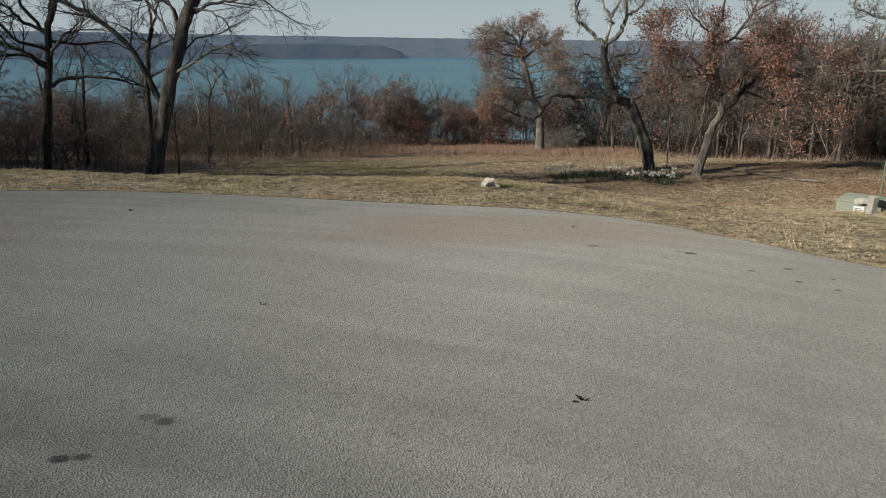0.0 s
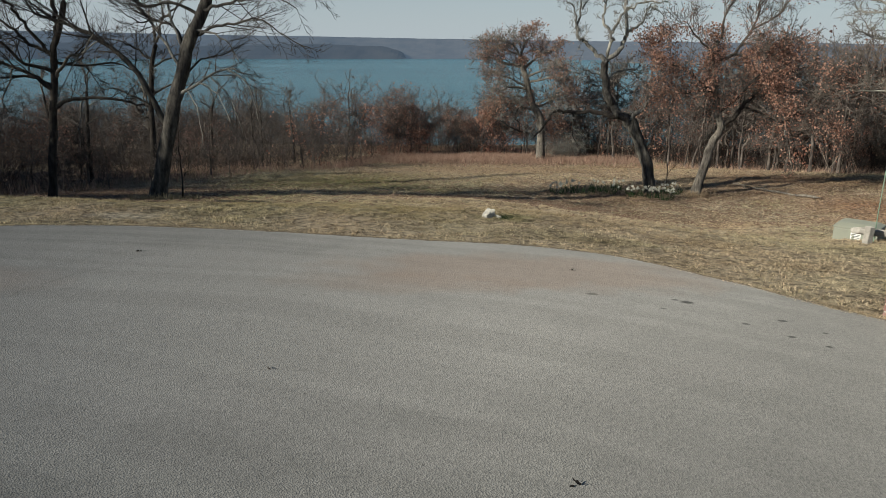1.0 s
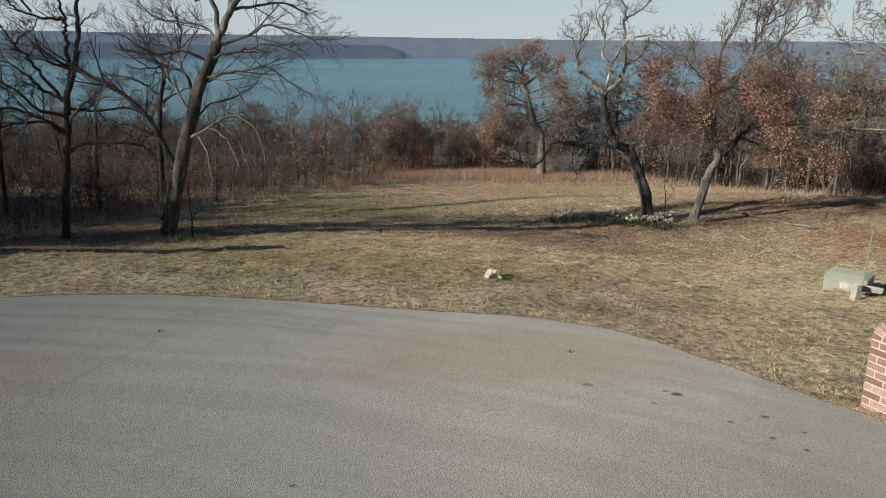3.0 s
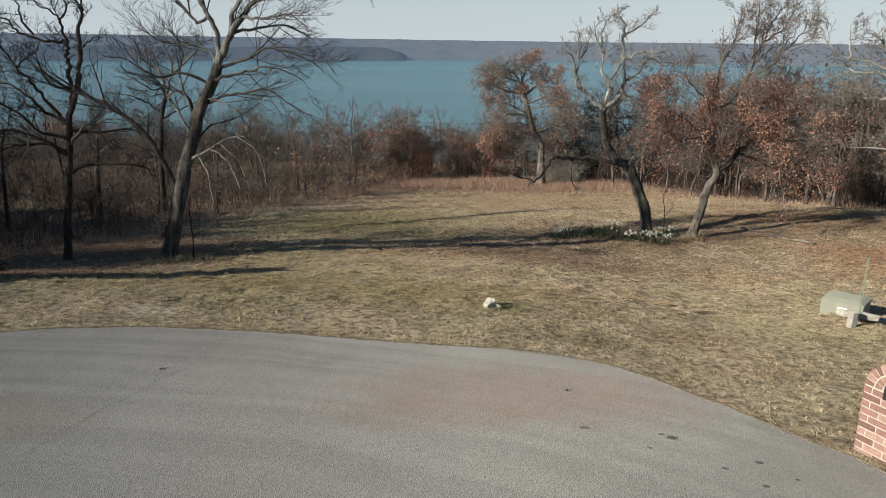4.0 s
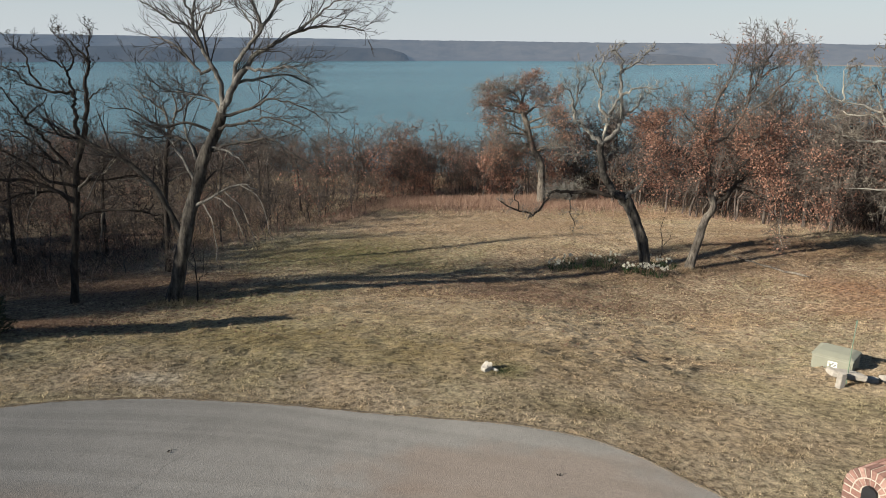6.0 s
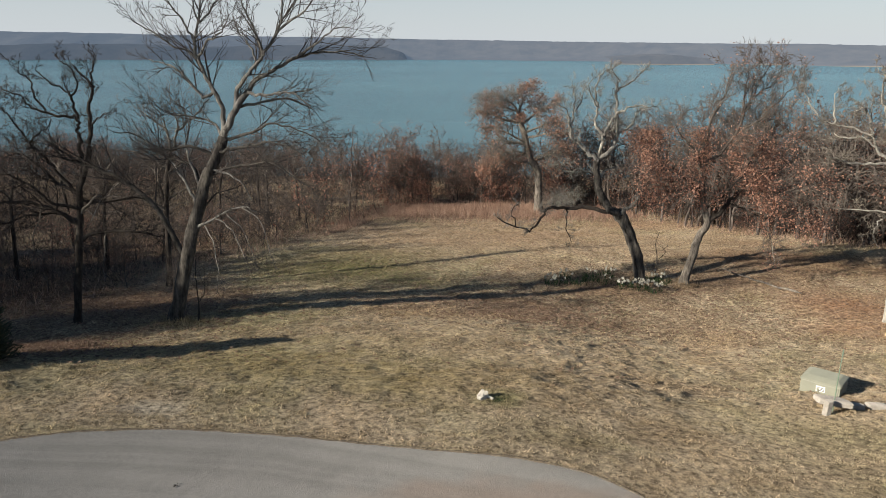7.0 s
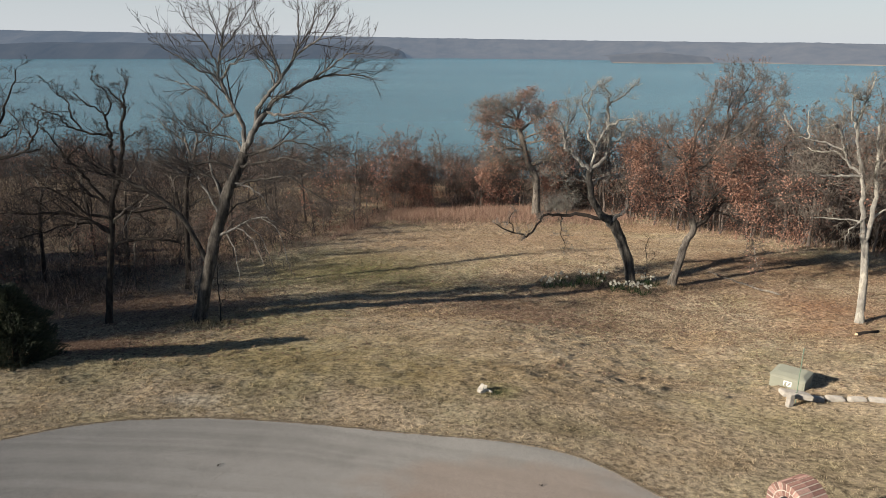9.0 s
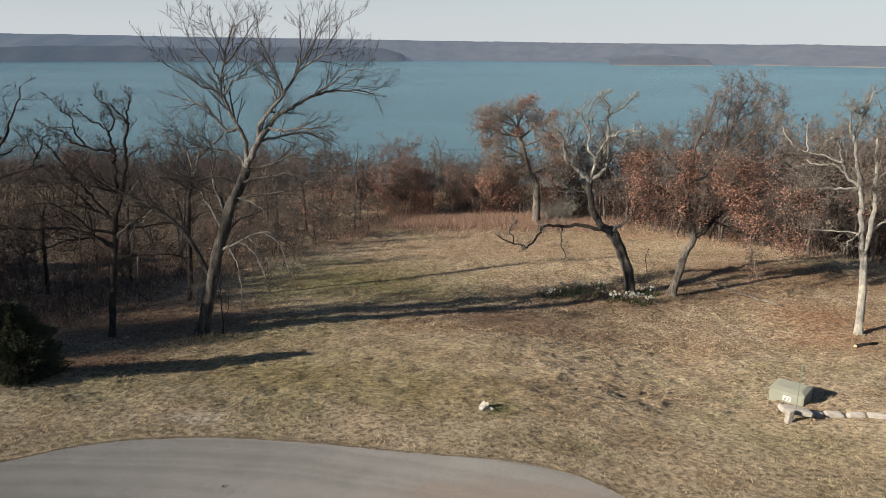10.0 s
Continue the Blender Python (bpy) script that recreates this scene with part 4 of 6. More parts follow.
tree("russet_oak", "old oak with clusters of russet leaves before the thicket", (5.8, 45.6, h(5.8, 45.6)), [
    (0.25, 0.14, 0.3, 0.6, [(0.23, 0.0), (0.13, 2.5), (-0.41, 3.5), (-0.79, 5.0), (-1.18, 6.0)]),
    (0.11, 0.02, 0.3, 1.35, [(-1.1, 5.7), (-2.16, 5.9), (-3.0, 6.2), (-3.5, 6.2)]),
    (0.10, 0.02, -0.6, 1.35, [(-1.18, 6.0), (-1.53, 6.75), (-2.29, 7.2)]),
    (0.10, 0.02, 0.5, 1.35, [(-1.18, 6.0), (-0.96, 7.0), (-0.41, 7.6)]),
    (0.09, 0.02, -0.5, 1.35, [(-0.33, 3.4), (0.7, 3.75), (1.5, 3.5)]),
    (0.09, 0.02, 0.3, 1.35, [(-1.02, 5.5), (-0.01, 6.3), (0.8, 6.6)]),
    (0.09, 0.02, -0.8, 1.35, [(-0.62, 4.3), (-1.85, 4.45), (-2.8, 4.0)]),
    (0.08, 0.02, 0.8, 1.35, [(-0.6, 4.4), (-2.13, 5.1), (-3.0, 5.3)]),
    (0.08, 0.02, -0.6, 1.35, [(-0.8, 5.0), (0.5, 5.6), (1.1, 5.8)]),
    (0.07, 0.02, -0.7, 1.35, [(-0.5, 3.9), (-1.8, 3.5), (-2.5, 2.9)]),
    (0.07, 0.02, 0.7, 1.35, [(-0.2, 3.2), (0.8, 3.6), (1.3, 4.3)]),
    (0.08, 0.02, -0.9, 1.35, [(-0.7, 4.7), (0.5, 5.0), (1.2, 4.9)]),
    (0.07, 0.02, 0.6, 1.35, [(-1.4, 6.4), (-2.4, 6.7), (-3.2, 7.0)]),
    (0.06, 0.02, -0.5, 1.2, [(-0.45, 3.6), (-1.5, 3.9), (-2.4, 3.3), (-2.9, 2.5)]),
    (0.06, 0.02, 0.5, 1.2, [(0.0, 2.9), (-0.8, 3.2), (-1.5, 2.8)]),
], 59, dict(OAK, thin=0.010, n=(7.0, 7, 5), wander=0.32), M_LIMB, M_LIMB, M_LIMB, leaf=(1.0, 0.105), near=lambda p: (0.9 + 2.2 * noise.noise(p * 0.55 + Vector((9, 2, 4)))) * (1.5 if p.z < 4.6 or (p.x > -1.2 and p.z > 5.8) else 0.7))

tree("pale_tree", "bare tree with smooth pale bark and twin stems", (13.45, 20.7, h(13.45, 20.7) - 0.02), [
    (0.125, 0.10, 0.1, 0.0, [(0.01, -0.03), (-0.04, 1.01), (-0.14, 2.33), (-0.22, 2.85)]),
    (0.085, 0.018, 0.2, 0.7, [(-0.22, 2.7), (-0.44, 3.61), (-0.51, 4.32), (-0.6, 4.85), (-0.79, 5.54), (-0.92, 6.22), (-0.88, 6.64), (-0.8, 7.14), (-0.67, 7.39), (-0.54, 7.8)]),
    (0.085, 0.018, 0.2, 0.8, [(-0.2, 2.7), (-0.11, 3.79), (-0.14, 4.5), (-0.14, 5.2), (-0.22, 5.88), (-0.23, 6.39), (-0.19, 7.06)]),
    (0.04, 0.010, -0.3, 0.65, [(-0.92, 6.22), (-1.17, 6.64), (-1.25, 7.05), (-1.38, 7.42)]),
    (0.045, 0.010, 0.3, 0.65, [(-0.63, 4.85), (-1.0, 5.19), (-1.19, 5.54), (-1.29, 5.96), (-1.27, 6.39), (-1.22, 6.64)]),
    (0.036, 0.009, -0.3, 0.6, [(-1.29, 5.96), (-1.54, 6.3), (-1.77, 6.35), (-2.02, 6.28)]),
    (0.045, 0.010, -0.4, 0.7, [(-0.6, 4.76), (-1.29, 4.84), (-1.99, 4.87), (-2.35, 5.01), (-2.73, 5.04)]),
    (0.036, 0.009, 0.4, 0.65, [(-0.93, 5.15), (-1.39, 5.5), (-1.9, 5.5), (-2.18, 5.62)]),
    (0.036, 0.009, 0.3, 0.65, [(-1.2, 5.62), (-1.77, 5.79), (-2.22, 5.91), (-2.62, 5.99)]),
    (0.026, 0.008, -0.2, 0.55, [(-2.22, 5.91), (-2.38, 6.46), (-2.37, 6.97)]),
    (0.024, 0.008, 0.3, 0.55, [(-2.57, 5.99), (-2.92, 6.46), (-3.12, 6.88)]),
    (0.03, 0.008, -0.4, 0.5, [(-0.38, 3.52), (-0.86, 3.15), (-1.16, 2.84)]),
    (0.03, 0.008, 0.3, 0.55, [(-0.37, 3.39), (-1.25, 3.42), (-1.96, 3.45)]),
    (0.035, 0.009, 0.3, 0.6, [(-0.12, 3.52), (0.36, 3.79), (0.78, 3.88), (1.4, 3.75)]),
    (0.045, 0.010, 0.3, 0.8, [(-0.14, 5.02), (0.26, 5.37), (0.57, 6.06), (0.95, 6.7)]),
    (0.03, 0.008, -0.4, 0.55, [(-0.8, 7.14), (-1.22, 7.19), (-1.7, 7.55)]),
], 61, dict(OAK, wander=0.32, n=(6.5, 5, 4)), M_PALE, M_PALE, M_LIMB)

tree("bare_oak", "bare oak at the thicket's edge behind the russet oak", (16.5, 43.3, h(16.5, 43.3)), [
    (0.17, 0.09, 0.2, 0.6, [(0.0, -0.1), (-0.05, 1.6), (0.15, 3.2), (0.05, 4.4)]),
    (0.06, 0.014, 0.4, 1.1, [(0.1, 3.6), (0.9, 4.6), (1.5, 5.6), (1.7, 6.6)]),
    (0.06, 0.014, -0.4, 1.1, [(0.05, 4.3), (-0.4, 5.2), (-0.3, 6.2), (-0.7, 7.0)]),
    (0.05, 0.014, 0.6, 1.1, [(0.05, 2.8), (-0.9, 3.6), (-1.7, 4.0)]),
    (0.05, 0.014, -0.6, 1.1, [(0.1, 3.0), (1.2, 3.4), (2.2, 3.9)]),
    (0.05, 0.014, 0.3, 1.1, [(0.05, 4.4), (0.5, 5.3), (0.6, 6.4)]),
], 63, dict(OAK, n=(5.5, 6, 4), thin=0.008), M_BARK, M_LIMB, M_TWIG)

SAPLING = dict(OAK, n=(5, 4), thin=0.004, wander=0.25)
tree("sapling", "thin leafless sapling beside the trunk", (-6.5, 18.4, h(-6.5, 18.4)), [
    (0.022, 0.008, 0.1, 0.5, [(0, 0), (0.03, 0.6), (-0.02, 1.2), (0.06, 1.75)]), (0.012, 0.004, 0.1, 0.4, [(0.0, 0.5), (0.2, 0.8), (0.25, 1.3)])], 71, SAPLING, M_BARK, M_BARK, M_BARK, category="sapling")
tree("sapling", "thin leafless sapling behind the daffodils", (8.1, 26.6, h(8.1, 26.6)), [
    (0.022, 0.008, 0.1, 0.5, [(0, 0), (0.03, 0.6), (-0.05, 1.2), (0.1, 1.7)]), (0.012, 0.004, 0.1, 0.4, [(0.02, 0.5), (0.3, 0.9), (0.4, 1.3)])], 73, SAPLING, M_BARK, M_BARK, M_BARK, category="sapling")


# ---- the thicket: bare and russet scrub oaks, a few kinds of each, set out along the edge of the lawn ----
def scrub(name, label, seed, tall, leafy, spec):
    rng = random.Random(seed)
    limbs, stems = [], rng.choice((1, 1, 2))
    for s in range(stems):
        x = s * 0.25
        lean = rng.uniform(-0.5, 0.5)
        top = tall * rng.uniform(0.75, 0.9)
        trunk = [(x, -0.1), (x + lean * 0.2, top * 0.25), (x + lean * 0.6, top * 0.5), (x + lean * 0.7 + rng.uniform(-0.3, 0.3), top * 0.75), (x + lean, top)]
        r = 0.012 * tall * rng.uniform(0.8, 1.2)
        limbs.append((r, 0.02, rng.uniform(-0.5, 0.5), 1.3, trunk))
        for k in range(6 if stems == 1 else 3):
            t = rng.uniform(0.3, 0.85)
            z = top * t
            side = rng.choice((-1, 1))
            w = rng.uniform(0.8, 1.6) * (1.25 - 0.6 * t)
            xx = x + lean * t
            limbs.append((r * 0.5, 0.012, rng.uniform(-1.4, 1.4), 1.15, [(xx, z), (xx + side * w * 0.4, z + rng.uniform(0.1, 0.5)), (xx + side * w * 0.75, z + rng.uniform(0.0, 0.8)), (xx + side * w * 1.15, z + rng.uniform(0.1, 1.0))]))
    return tree(name, label, (0, 0, 0), limbs, seed + 5, spec, M_WOOD, M_WOOD, M_WOOD, leaf=leafy, single=False, leaf_mat=M_SCRUB)


BRUSH = dict(OAK, n=(2.6, 4, 3), thin=0.0115, fork=(30, 72), wander=0.32, lift=0.06, knots=3.0, ratio=0.62, short=1)
kinds = [scrub("scrub_oak", "bare scrub oak in a dense grey-brown thicket", 101 + i, t, None, BRUSH) for i, t in enumerate((5.2, 5.8, 4.6, 5.4))]
kinds += [scrub("russet_scrub_oak", "scrub oak with withered russet leaves in the thicket", 131 + i, t, (c * 1.6, 0.105), BRUSH) for i, (t, c) in enumerate(((4.8, 0.9), (4.0, 1.25), (5.4, 0.4)))]

# inner edge of the thicket as seen from above, from the near left round to the near right
# Its first three points lie out of view, set to cast shade.
THICKET = [(-27, 4.3), (-19, 9.2), (-15.2, 12.0), (-13.2, 17.0), (-12.6, 19.5), (-11.8, 22.5), (-10.6, 26.5), (-8.3, 31), (-6.9, 36), (-5.6, 41.5), (-3.6, 46.8), (0.5, 48.6), (5.0, 49.0), (9.5, 46.5), (13.2, 42.5), (16.4, 37), (18.6, 33), (21.5, 30), (26, 27), (33, 25)]


def left_size(q):
    """The left side's scrub is sized by its shadow: low beside the lawn, taller out of view."""
    c = q.y - 0.55 * q.x
    if c > 49:
        return 0.85
    if q.x < -20.3 and 21 < c < 35:
        return 1.3 if c < 25 else 1.25
    if c < 25.2:
        return 0.9
    if q.x < -18:
        return 0.8 if c < 37 else 0.6
    return 0.68 if q.x < -15 else 0.45


rng = random.Random(5)
spots, tries = [], 0
seg = [(Vector(a), Vector(b)) for a, b in zip(THICKET, THICKET[1:])]
lengths = [(b - a).length for a, b in seg]
for row, (off, gap) in enumerate(((0.5, 1.6), (1.8, 1.6), (3.4, 1.9), (5.6, 2.4), (8.8, 3.4))):
    for (a, b), ln in zip(seg, lengths):
        d = (b - a) / ln
        nrm = Vector((-d.y, d.x))
        n = max(1, round(ln / gap))
        for k in range(n):
            q = a + d * (ln * (k + rng.random()) / n) + nrm * (off + rng.uniform(-0.9, 0.9))
            c = q.y - 0.55 * q.x
            deep = off > 5 and -19 < q.x < -3 and q.y < 50
            if not (deep and rng.random() < 0.55) and (q.x > -12.2 or 21.6 < c < 24.8 or c > 26.8) and all((q - s).length > 0.7 for s in spots):
                spots.append(q)
spots += [Vector((rng.uniform(14.5, 27), 0)) for _ in range(26)]
for q in spots[-26:]:
    q.y = float(np.interp(q.x, [14.5, 18.6, 26], [41, 33.6, 27.6])) + rng.uniform(0.4, 5)
spots += [Vector(p) for p in ((3.2, 50.2), (2.2, 51.6), (4.3, 51.8), (3.4, 53.5), (-1.6, 50.0), (7.5, 50.0), (5.4, 50.4), (5.9, 52.0), (5.0, 53.4), (6.7, 51.0), (-8.4, 21.6), (-10.4, 22.9))]
# scrub on the slope beyond, below the lawn's far left side
for k in range(90):
    q = Vector((rng.uniform(-38, 3), rng.uniform(30, 78)))
    if q.y - 0.55 * q.x > (51 if q.x < -19 else 55):
        spots.append(q)
spots += [Vector((rng.uniform(-58, -10), rng.uniform(72, 94))) for _ in range(20)]
# unseen scrub left of the view, added to shade the thicket
shade_casters = [(-28, 31.5), (-27, 34)]
shade_casters += [(-17.6 - 3.2 * rng.random(), 31.4 + 0.8 * k) for k in range(6)]
spots += [Vector((x, c + 0.55 * x)) for x, c in shade_casters]
# unseen scrub past the lawn's near left corner, added for its shade
for k in range(34):
    c = rng.uniform(32, 50)
    y = (c + 0.55 * rng.uniform(-3, -14) - 1.8) / 1.37
    spots.append(Vector(((y - c) / 0.55, y)))
singled = [(-7.4, 46.6, 5, 0.95), (-5.9, 47.8, 4, 0.9), (-3.0, 49.3, 5, 1.1), (-2.2, 48.9, 4, 0.75), (0.6, 49.6, 4, 0.6), (2.6, 49.4, 5, 0.7), (10.6, 45.8, 6, 1.2), (12.0, 44.6, 0, 1.15),
           (13.0, 42.5, 6, 1.05), (14.6, 40.8, 4, 0.8), (15.6, 38.6, 2, 1.2), (16.6, 37.0, 6, 0.85), (17.6, 35.2, 1, 1.2), (18.4, 33.4, 5, 0.6), (12.4, 47.5, 1, 1.35), (15.2, 43.5, 0, 1.4), (17.8, 40.5, 3, 1.45), (9.4, 49.5, 2, 1.3)]
# larger bare oaks among the scrub
for x, y, s in ((-12.5, 26.2, 0.72), (-11.7, 30.2, 0.66), (-10.6, 34.0, 0.7), (-9.4, 38.2, 0.66), (-14.8, 24.4, 0.75), (-8.6, 42.4, 0.7), (-15.2, 29.0, 0.7), (-13.2, 33.5, 0.62), (-11.5, 44.5, 0.72),
                (17.0, 38.4, 1.0), (19.6, 36.2, 0.95), (21.2, 33.6, 0.95), (18.6, 41.6, 1.1), (14.0, 46.2, 1.0), (11.4, 48.6, 0.95), (23.2, 31.4, 1.0), (20.2, 39.0, 1.05), (15.9, 41.6, 0.9)):
    o = copy_thing(back_oak, pose(x, y, h(x, y) - 0.05, 0, 0, 97 * x + 31 * y))
    o.scale = (s, s, s)
    tagged(o, "bare grey oak standing in the thicket")
first = [True] * len(kinds)
for q in spots:
    central = -3 < q.x < 9 and q.y > 40
    right = q.x > 9
    weights = (1.0, 1.0, 1.0, 1.0, 1.5, 1.5, 1.5) if central else ((1.3, 1.3, 1.3, 1.3, 0.35, 0.3, 0.9) if right else (1.4, 1.4, 1.4, 1.4, 0.4, 0.6, 0.7))
    i = rng.choices(range(len(kinds)), weights)[0]
    s = rng.uniform(0.55, 1.25) * (0.88 if central else (1.15 if right else left_size(q)))
    m = pose(q.x, q.y, h(q.x, q.y) - 0.05, rng.uniform(-4, 4), rng.uniform(-4, 4), rng.uniform(0, 360))
    if first[i]:
        first[i] = False
        kinds[i].matrix_world = m
        kinds[i].scale = (s, s, s)
    else:
        o = copy_thing(kinds[i], m)
        o.scale = (s, s, s * rng.uniform(0.9, 1.1))
for x, y, i, s in singled:
    copy_thing(kinds[i], pose(x, y, h(x, y) - 0.05, rng.uniform(-4, 4), rng.uniform(-4, 4), rng.uniform(0, 360))).scale = (s, s, s)
for k in kinds:
    k["group"] = "oaks of the thicket"
for o in bpy.data.objects:
    if o.name.startswith(("scrub_oak", "russet_scrub_oak")):
        o["group"] = "oaks of the thicket"


def brush_mesh(name, count, seed, mat, low, high, width, sideways, inside, tuft=0):
    """Thin upright stems or blades, one bent strip each, scattered by the rule inside()."""
    r = np.random.RandomState(seed)
    x, y = inside(r, count)
    z = lawn_z(x, y)
    hh = r.uniform(low, high, len(x)) * r.uniform(0.6, 1.0, len(x))
    if tuft:
        hh = hh * np.clip(0.75 + 1.1 * lumps(x, y, tuft), 0.3, 1.7)
    w = width * r.uniform(0.6, 1.3, len(x))
    a = r.uniform(0, 6.283, len(x))
    lean = r.normal(0, sideways, (len(x), 2)) * hh[:, None]
    ux, uy = np.cos(a) * w / 2, np.sin(a) * w / 2
    p = np.stack([np.stack([x - ux, y - uy, z - 0.01], -1), np.stack([x + ux, y + uy, z - 0.01], -1), np.stack([x + lean[:, 0], y + lean[:, 1], z + hh], -1)], 1)
    return tri_mesh(name, p.reshape(-1, 3), 3, mat)


def along_thicket(back, front, thin=1.0):
    def inside(r, count):
        t = r.uniform(0, 1, count) * sum(lengths)
        cum = np.concatenate([[0], np.cumsum(lengths)])
        px = np.interp(t, cum, [p[0] for p in THICKET])
        py = np.interp(t, cum, [p[1] for p in THICKET])
        i = np.clip(np.searchsorted(cum, t) - 1, 0, len(seg) - 1)
        nx = np.array([-(b - a).normalized().y for a, b in seg])[i]
        ny = np.array([(b - a).normalized().x for a, b in seg])[i]
        off = r.uniform(front, back, count)
        k = (np.abs(px + nx * off - 2) < 8) | (r.uniform(0, 1, count) < thin)
        return (px + nx * off)[k], (py + ny * off)[k]
    return inside


def left_slope(r, n):
    x, y = along_thicket(19, -0.2)(r, n)
    k = (x < -4) & (x > -30)
    return x[k], y[k]


def right_side(r, n):
    x, y = along_thicket(9, 0.6)(r, n)
    k = (x > 9) & (x < 27)
    return x[k], y[k]


def brow(r, n):
    """The edge where the slope tips over towards the lake."""
    return r.uniform(-62, -8, n), r.uniform(70, 96, n)


def lake_slope(r, n):
    x, y = r.uniform(-38, 4, n), r.uniform(38, 72, n)
    k = y - 0.55 * x > np.where(x < -19, 49, 55)
    return x[k], y[k]


def brushwood(count, seed, mat, low, high, where):
    """Slender stems, each with a fan of finer side twigs, as thin bent slivers."""
    r = np.random.RandomState(seed)
    x, y = where(r, count)
    count = len(x)
    foot = np.stack([x, y, height(x, y) - 0.02], -1)
    c = y - 0.55 * x
    tall = r.uniform(low, high, count) * (0.75 + 0.4 * lumps(x, y, 2.5)) * np.where((x < -3) & (c > 25.2) & (x > -15.5), 0.55, 1.0)
    lean = np.concatenate([r.normal(0, 0.42, (count, 2)), np.ones((count, 1))], 1)
    out = []

    def sliver(p, d, w):
        a = r.uniform(0, 6.283, len(p))
        side = np.stack([np.cos(a), np.sin(a), np.zeros(len(p))], -1) * (w / 2)[:, None]
        out.append(np.stack([p - side, p + side, p + d], 1))

    sliver(foot, lean * tall[:, None], 0.010 * tall)
    for k in range(9):
        t = r.uniform(0.25, 0.95, count)
        p = foot + lean * (tall * t)[:, None]
        d = np.concatenate([r.normal(0, 0.75, (count, 2)), r.uniform(-0.25, 0.7, (count, 1))], 1) * (tall * r.uniform(0.14, 0.36, count))[:, None]
        sliver(p, d, np.full(count, 0.018))
        q = p + d * 0.45
        e = d * 0.4 + np.concatenate([r.normal(0, 0.2, (count, 2)), r.uniform(-0.05, 0.2, (count, 1))], 1) * tall[:, None] * 0.5
        sliver(q, e, np.full(count, 0.014))
    return tri_mesh("undergrowth", np.concatenate(out).reshape(-1, 3), 3, mat)


tagged(new("undergrowth", brushwood(7500, 3, M_BRUSH, 0.7, 2.5, along_thicket(10, -0.2))), "dense leafless grey-brown undergrowth", "undergrowth", kind="stuff")
tagged(new("undergrowth", brushwood(1700, 9, M_GREY, 1.2, 3.6, along_thicket(12, -0.2))), "slender pale grey saplings crowding the thicket", "undergrowth", kind="stuff")
tagged(new("undergrowth", brushwood(9000, 15, M_BRUSH, 0.9, 2.8, left_slope)), "tangled dark leafless brush on the shaded slope", "undergrowth", kind="stuff")
tagged(new("undergrowth", brushwood(6000, 16, M_BRUSH, 1.6, 4.2, lake_slope)), "leafless brush on the slope down to the lake", "undergrowth", kind="stuff")
tagged(new("undergrowth", brushwood(14000, 17, M_SHADE_BRUSH, 0.9, 4.0, right_side)), "leafless brush, coloured dark for shade, crowding behind the russet oak", "undergrowth", kind="stuff")
tagged(new("undergrowth", brushwood(4200, 18, M_BRUSH, 2.5, 6.0, brow)), "leafless brush on the brow above the lake", "undergrowth", kind="stuff")
tagged(new("bush", brushwood(330, 41, M_PALE, 1.0, 2.5, lambda r, n: (r.normal(7.6, 0.55, n), r.normal(46.6, 0.35, n)))), "rounded pale grey leafless bush before the thicket", "bush")
tagged(new("dry_grass", brush_mesh("dry_grass", 26000, 21, M_TALL, 0.15, 0.6, 0.03, 0.6, along_thicket(6.5, 0.2, 0.3))), "dry reddish-brown grass among the thicket's stems", "grass", kind="stuff")
tagged(new("tall_grass", brush_mesh("tall_grass", 1800, 22, M_FALLEN, 0.04, 0.15, 0.02, 0.7, lambda r, n: (r.normal(-8.7, 0.75, n), r.normal(15.3, 0.4, n)))), "reddish dry grass and leaves beside the cedar", "grass", kind="stuff")
tagged(new("tall_grass", brush_mesh("tall_grass", 1800, 23, M_BLADE, 0.06, 0.24, 0.02, 0.45, lambda r, n: (np.concatenate([r.normal(-7.0, 0.4, n // 2), r.normal(8.8, 0.3, n - n // 2)]), np.concatenate([r.normal(18.2, 0.3, n // 2), r.normal(25.3, 0.25, n - n // 2)])))), "dry grass tufts round the foot of the trees", "grass", kind="stuff")
tagged(new("tall_grass", brush_mesh("tall_grass", 22000, 4, M_TALL, 0.12, 0.5, 0.025, 0.4, along_thicket(1.0, -1.2, 0.25))), "dry reddish grass along the thicket", "grass", kind="stuff")
tagged(new("tall_grass", brush_mesh("tall_grass", 30000, 6, M_TALL, 0.12, 0.5, 0.028, 0.4, lambda r, n: (r.uniform(-3.5, 12, n), 48.0 - np.abs(r.normal(0, 1.9, n)) - 0.016 * r.uniform(-3.5, 12, n) ** 2))), "patch of dry reddish grass on the lawn's far side", "grass", kind="stuff")


